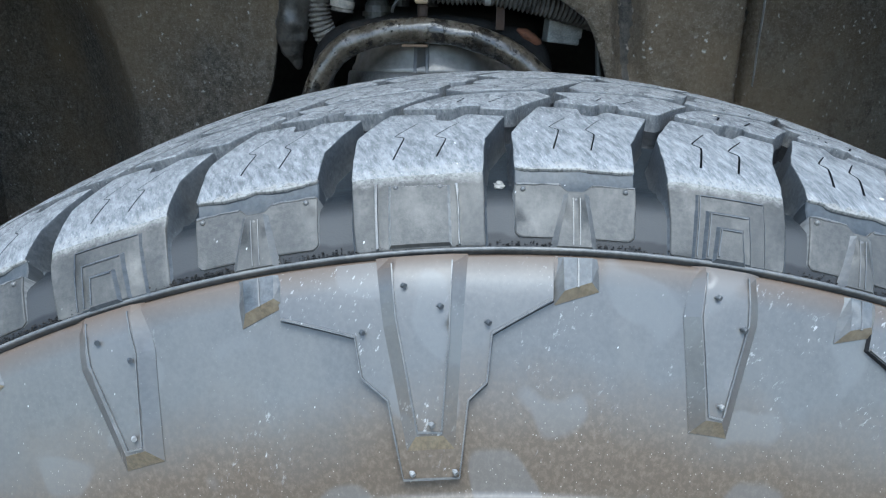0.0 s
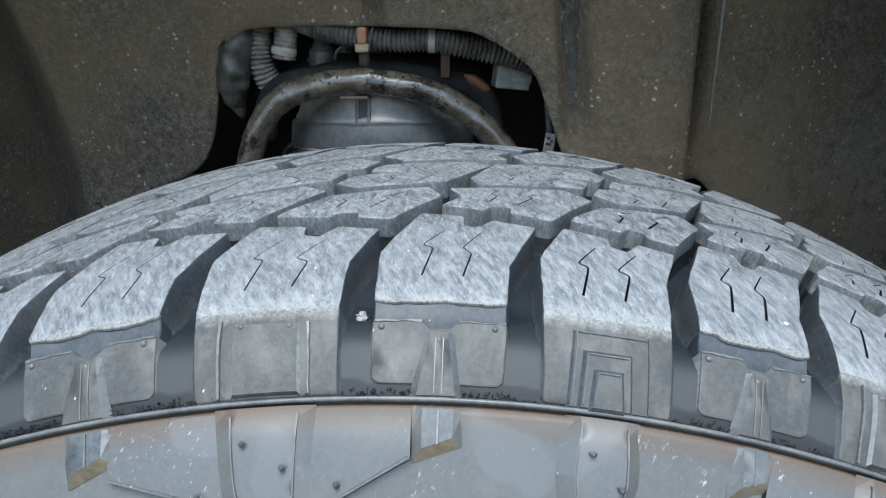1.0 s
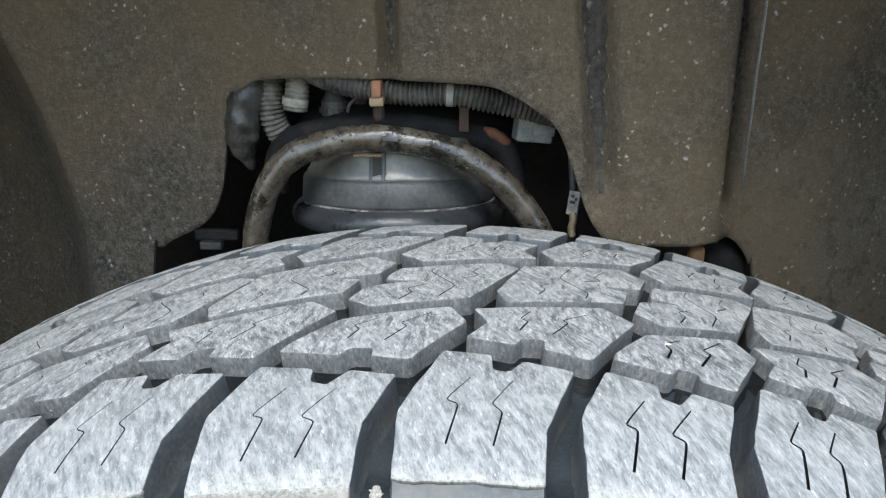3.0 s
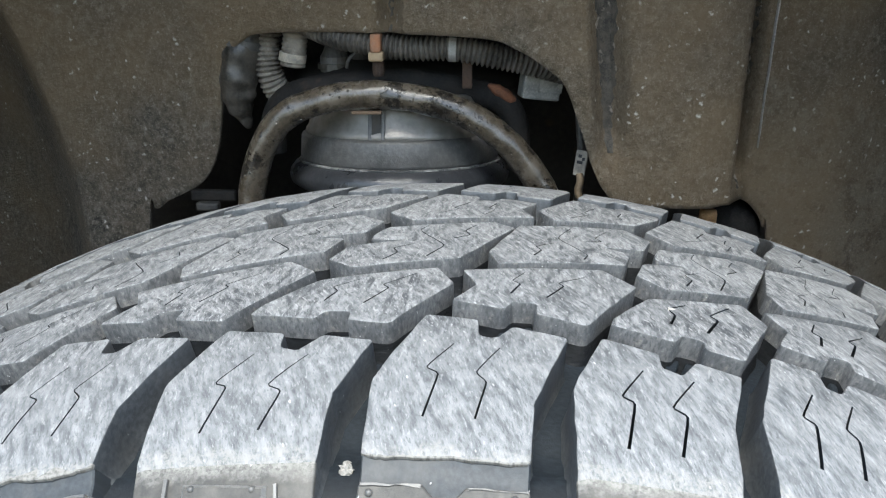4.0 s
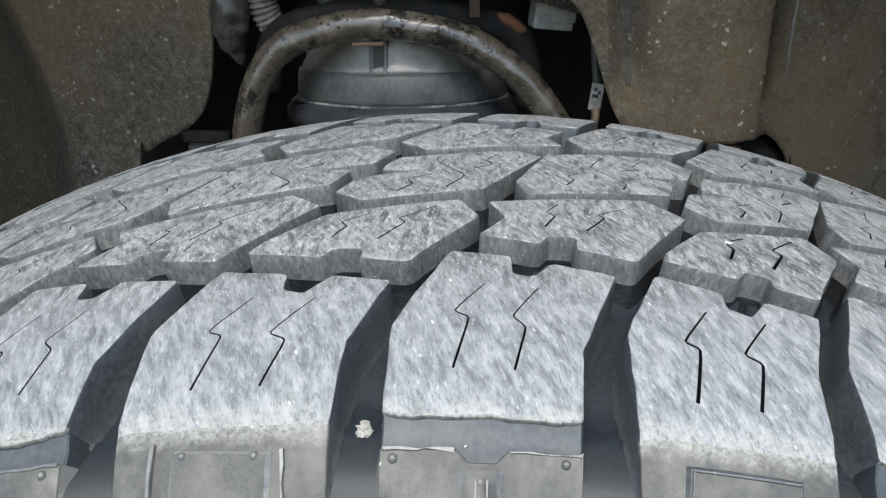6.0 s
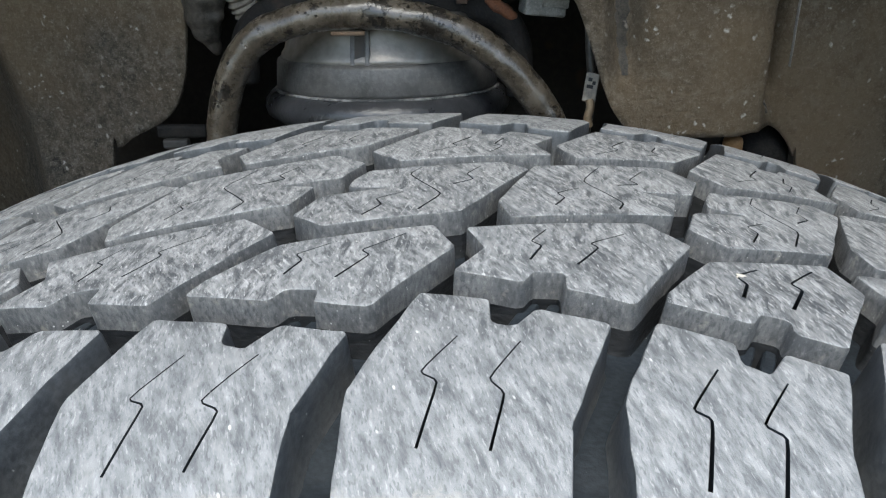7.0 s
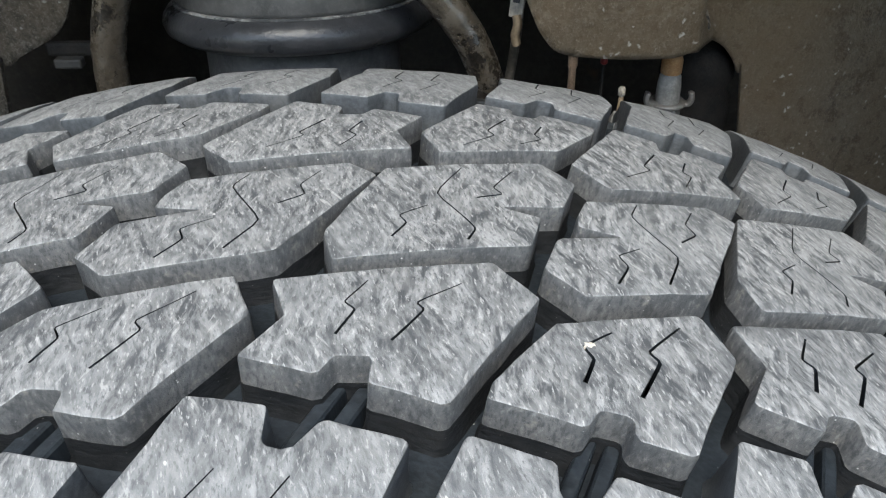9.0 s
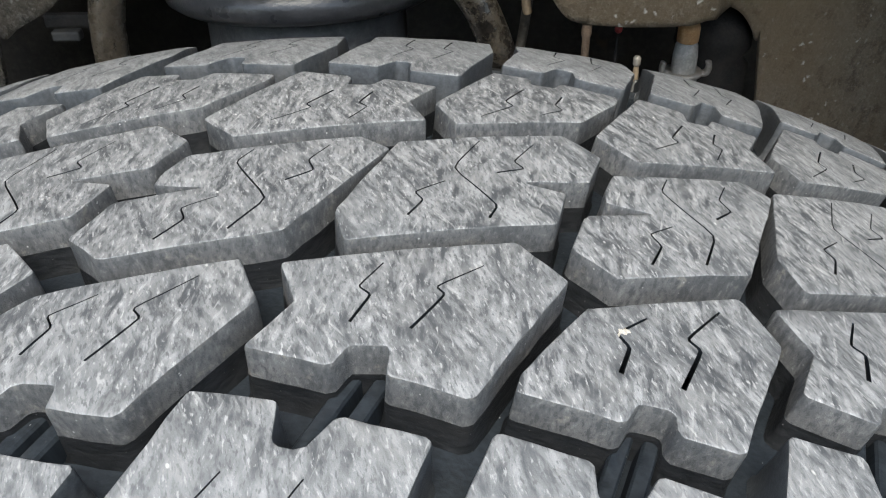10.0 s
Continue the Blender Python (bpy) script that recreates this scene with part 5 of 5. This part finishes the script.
# hoses, plugs and cables in the gap above the arm
left_hose = tagged(behind("bellows_hose"), "wide dusty grey hose hanging in the gap", "hose")
bm = tube([(-0.180, 0.358, 0.875), (-0.184, 0.356, 0.850), (-0.188, 0.354, 0.825), (-0.189, 0.355, 0.804), (-0.185, 0.361, 0.784)], lambda run: 0.0146 - 1.4 * max(0.0, run - 0.06) ** 1.4 + 0.0007 * math.sin(run * 420 + 2 * math.sin(run * 90)) + 0.0008 * math.sin(run * 55), 20)
for v in bm.verts:
    v.co += 0.0030 * noise.noise(v.co * 55) * Vector((1, -1, 0.4)) + 0.0016 * noise.noise(Vector((v.co.x * 190, v.co.y * 190, v.co.z * 60))) * Vector((1, -1, 0))
part("hose", bm, RUBBER, left_hose, "", True)
part("band", tube([(-0.183, 0.356, 0.853), (-0.1845, 0.356, 0.847)], 0.0162, 20), BAND, left_hose, "", True)
for kind, pts, r in (
    ("corrugated_hose", [(-0.163, 0.362, 0.885), (-0.165, 0.361, 0.860), (-0.1664, 0.360, 0.840), (-0.1645, 0.361, 0.822), (-0.158, 0.366, 0.807)], 0.0082),
    ("wiring_conduit", [(-0.140, 0.345, 0.868), (-0.111, 0.326, 0.8580), (-0.083, 0.318, 0.8530), (-0.055, 0.316, 0.8495), (-0.023, 0.314, 0.8495), (0.008, 0.316, 0.8440), (0.040, 0.320, 0.8370), (0.078, 0.335, 0.825)], 0.0064),
):
    h = tagged(behind(kind), "dusty ribbed hose bending down behind the liner" if kind == "corrugated_hose" else "dusty black ribbed wiring conduit across the gap", "hose" if kind == "corrugated_hose" else "conduit")
    part("sleeve", tube(pts, r, 16, 0.0026, 0.0036), HOSE if kind == "corrugated_hose" else CONDUIT, h, "", True)
    if kind == "wiring_conduit":
        part("clamp", tube([(-0.0255, 0.314, 0.8496), (-0.0205, 0.314, 0.8494)], 0.0092, 16), PLUG, h, "pale cable clamp", True)

plug = tagged(behind("hose_connector"), "dusty elbow connector with a pale collar", "connector")
part("elbow", tube([(-0.139, 0.352, 0.885), (-0.1405, 0.350, 0.864), (-0.142, 0.349, 0.850), (-0.1445, 0.349, 0.833)], 0.0086, 16, 0.0010, 0.0036), HOSE, plug, "", True)
part("collar", tube([(-0.1436, 0.349, 0.8425), (-0.1447, 0.349, 0.8365)], 0.0104, 16), LABEL, plug, "pale collar", True)
small = tagged(behind("small_hose"), "short dusty hose stub", "hose")
part("stub", tube([(-0.128, 0.370, 0.872), (-0.124, 0.368, 0.856), (-0.116, 0.368, 0.853), (-0.110, 0.372, 0.860)], 0.0042, 12), HOSE, small, "", True)
sensor = tagged(behind("valve_block"), "dark ribbed valve block on the strut mount", "valve")
part("body", lathe_z([(0.010, 0.822), (0.0115, 0.826), (0.0115, 0.838), (0.009, 0.842), (0.006, 0.848)], (-0.117, 0.372), 20), BAND, sensor)
part("flange", lathe_z([(0.0135, 0.829), (0.0135, 0.833)], (-0.117, 0.372), 20), RUBBER, sensor)

clip = tagged(behind("cable_clip"), "orange cable clip on a bolt", "clip")
part("body", slab(-0.0788, -0.0715, 0.301, 0.315, 0.8475, 0.860, 0.0015), CLIP, clip)
part("foot", slab(-0.0805, -0.0700, 0.302, 0.316, 0.8415, 0.8480, 0.0015), TAN, clip, "pale tan foot")
part("bolt", lathe_z([(0.0034, 0.831), (0.0042, 0.833), (0.0042, 0.840), (0.003, 0.842)], (-0.0745, 0.310), 12), STRAP, clip)
lever = tagged(behind("wire_hook"), "thin bent grey wire hook beside the clip", "hook")
part("wire", tube([(-0.101, 0.334, 0.834), (-0.0987, 0.330, 0.8399), (-0.0932, 0.330, 0.8451), (-0.0879, 0.330, 0.8463), (-0.080, 0.330, 0.846)], 0.0013, 8), BAND, lever, "", True)
block = tagged(behind("connector_block"), "grey plastic connector block under the conduit", "connector")
turn = pose(0.039, 0.345, 0.8203, 0, 6, 12)
part("body", slab(-0.0140, 0.0140, -0.009, 0.009, -0.0095, 0.0095, 0.0018, turn), PLUG, block)
part("latch", slab(-0.003, 0.0145, -0.0105, -0.009, -0.0035, 0.0068, 0.0006, turn), PLUG, block)

hanger = tagged(behind("hanger_bracket"), "small rusty strap under the conduit", "bracket")
part("strap", slab(-0.0165, -0.0095, 0.315, 0.317, 0.822, 0.843, 0.0006), STRAP, hanger)
part("fold", slab(-0.0165, -0.0095, 0.317, 0.330, 0.822, 0.824, 0.0006), STRAP, hanger)

strip = tagged(behind("tagged_cable"), "black cable with a worn white label", "cable")
part("cable", tube([(0.064, 0.312, 0.835), (0.066, 0.309, 0.80), (0.0685, 0.306, 0.770), (0.066, 0.306, 0.74), (0.060, 0.310, 0.70)], 0.0028, 12), RUBBER, strip, "", True)
turn = pose(0.0672, 0.2995, 0.7735, 0, 7, -18)
part("label", slab(-0.0042, 0.0042, -0.0008, 0.0010, -0.0095, 0.0088, 0.0008, turn), LABEL, strip, "worn white label with dark marks")
bm = tube([(0.0668, 0.3000, 0.7655), (0.0674, 0.2985, 0.7605), (0.0662, 0.2995, 0.7545), (0.0672, 0.3000, 0.7490)], 0.0026, 10, flat=1.6)
part("tape", bm, TAN, strip, "loose end of tan tape below the label", True)
for dx, dz, w in ((-0.0010, 0.0048, 0.0012), (0.0016, 0.0030, 0.0010), (-0.0006, 0.0004, 0.0020)):
    part("mark", slab(dx - w, dx + w, -0.0012, -0.0008, dz - 0.0011, dz + 0.0011, 0.0003, turn), INK, strip)

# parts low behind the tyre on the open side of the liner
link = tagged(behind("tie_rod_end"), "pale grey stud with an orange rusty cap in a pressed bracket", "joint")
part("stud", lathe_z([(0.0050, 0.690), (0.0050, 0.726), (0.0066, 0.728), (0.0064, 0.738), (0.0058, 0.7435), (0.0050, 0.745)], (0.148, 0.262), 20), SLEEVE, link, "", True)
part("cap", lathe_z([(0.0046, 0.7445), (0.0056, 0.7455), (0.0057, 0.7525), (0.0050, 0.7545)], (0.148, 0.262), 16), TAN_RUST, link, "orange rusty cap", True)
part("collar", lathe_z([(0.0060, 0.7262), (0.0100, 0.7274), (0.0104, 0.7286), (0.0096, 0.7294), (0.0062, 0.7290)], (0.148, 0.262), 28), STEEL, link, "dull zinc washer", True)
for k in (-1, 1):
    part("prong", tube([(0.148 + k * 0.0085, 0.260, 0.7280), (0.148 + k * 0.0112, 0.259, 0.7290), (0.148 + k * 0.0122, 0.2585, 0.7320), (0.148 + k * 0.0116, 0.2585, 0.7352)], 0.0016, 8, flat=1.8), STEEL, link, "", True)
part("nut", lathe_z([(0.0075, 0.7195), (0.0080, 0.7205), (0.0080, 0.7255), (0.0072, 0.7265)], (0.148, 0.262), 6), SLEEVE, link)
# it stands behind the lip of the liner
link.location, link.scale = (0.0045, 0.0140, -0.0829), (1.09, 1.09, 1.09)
stud = tagged(behind("bolt"), "thin orange rusty bolt below the liner edge", "bolt")
part("shank", lathe_z([(0.0021, 0.70), (0.0021, 0.744), (0.0027, 0.746), (0.0027, 0.7525)], (0.0965, 0.272), 12), DULL_RUST, stud)
pin = tagged(behind("pale_pin"), "small dirty white plug on a dark stalk", "plug")
part("head", lathe_z([(0.0012, 0.7265), (0.0021, 0.7275), (0.0021, 0.7310), (0.0014, 0.7322)], (0.1255, 0.275), 12), LABEL, pin, "", True)
part("stalk", lathe_z([(0.0018, 0.695), (0.0020, 0.718), (0.0013, 0.7267)], (0.1255, 0.275), 10), TAN, pin, "", True)
boot = tagged(behind("rubber_boot"), "black rubber boot in the liner cut-out", "boot")
part("boot", lathe_z([(0.020, 0.66), (0.024, 0.685), (0.0235, 0.70), (0.0195, 0.706), (0.0235, 0.713), (0.0225, 0.722), (0.018, 0.731), (0.010, 0.737), (0.001, 0.7385)], (0.186, 0.345), 28), TOWER, boot, "", True)
sensor2 = tagged(behind("sensor_bracket"), "small dark bracket with a pale clip", "bracket")
part("bracket", slab(-0.232, -0.196, 0.345, 0.352, 0.728, 0.737, 0.002), TOWER, sensor2)
part("clip", slab(-0.226, -0.208, 0.338, 0.346, 0.722, 0.7285, 0.0015), DARK, sensor2)
RED_AT = (0.1167, 0.2900, 0.7418)
red = tagged(behind("red_cap"), "tiny red plastic cap under the liner edge", "cap")
part("cap", lathe_z([(0.0010, RED_AT[2] - 0.002), (0.0021, RED_AT[2] - 0.001), (0.0021, RED_AT[2] + 0.001), (0.0012, RED_AT[2] + 0.002)], RED_AT[:2], 12), RED, red, "", True)
part("stem", tube([(RED_AT[0], RED_AT[1] + 0.001, 0.70), (RED_AT[0], RED_AT[1] + 0.001, RED_AT[2] - 0.001)], 0.0010, 8), TOWER, red, "", True)
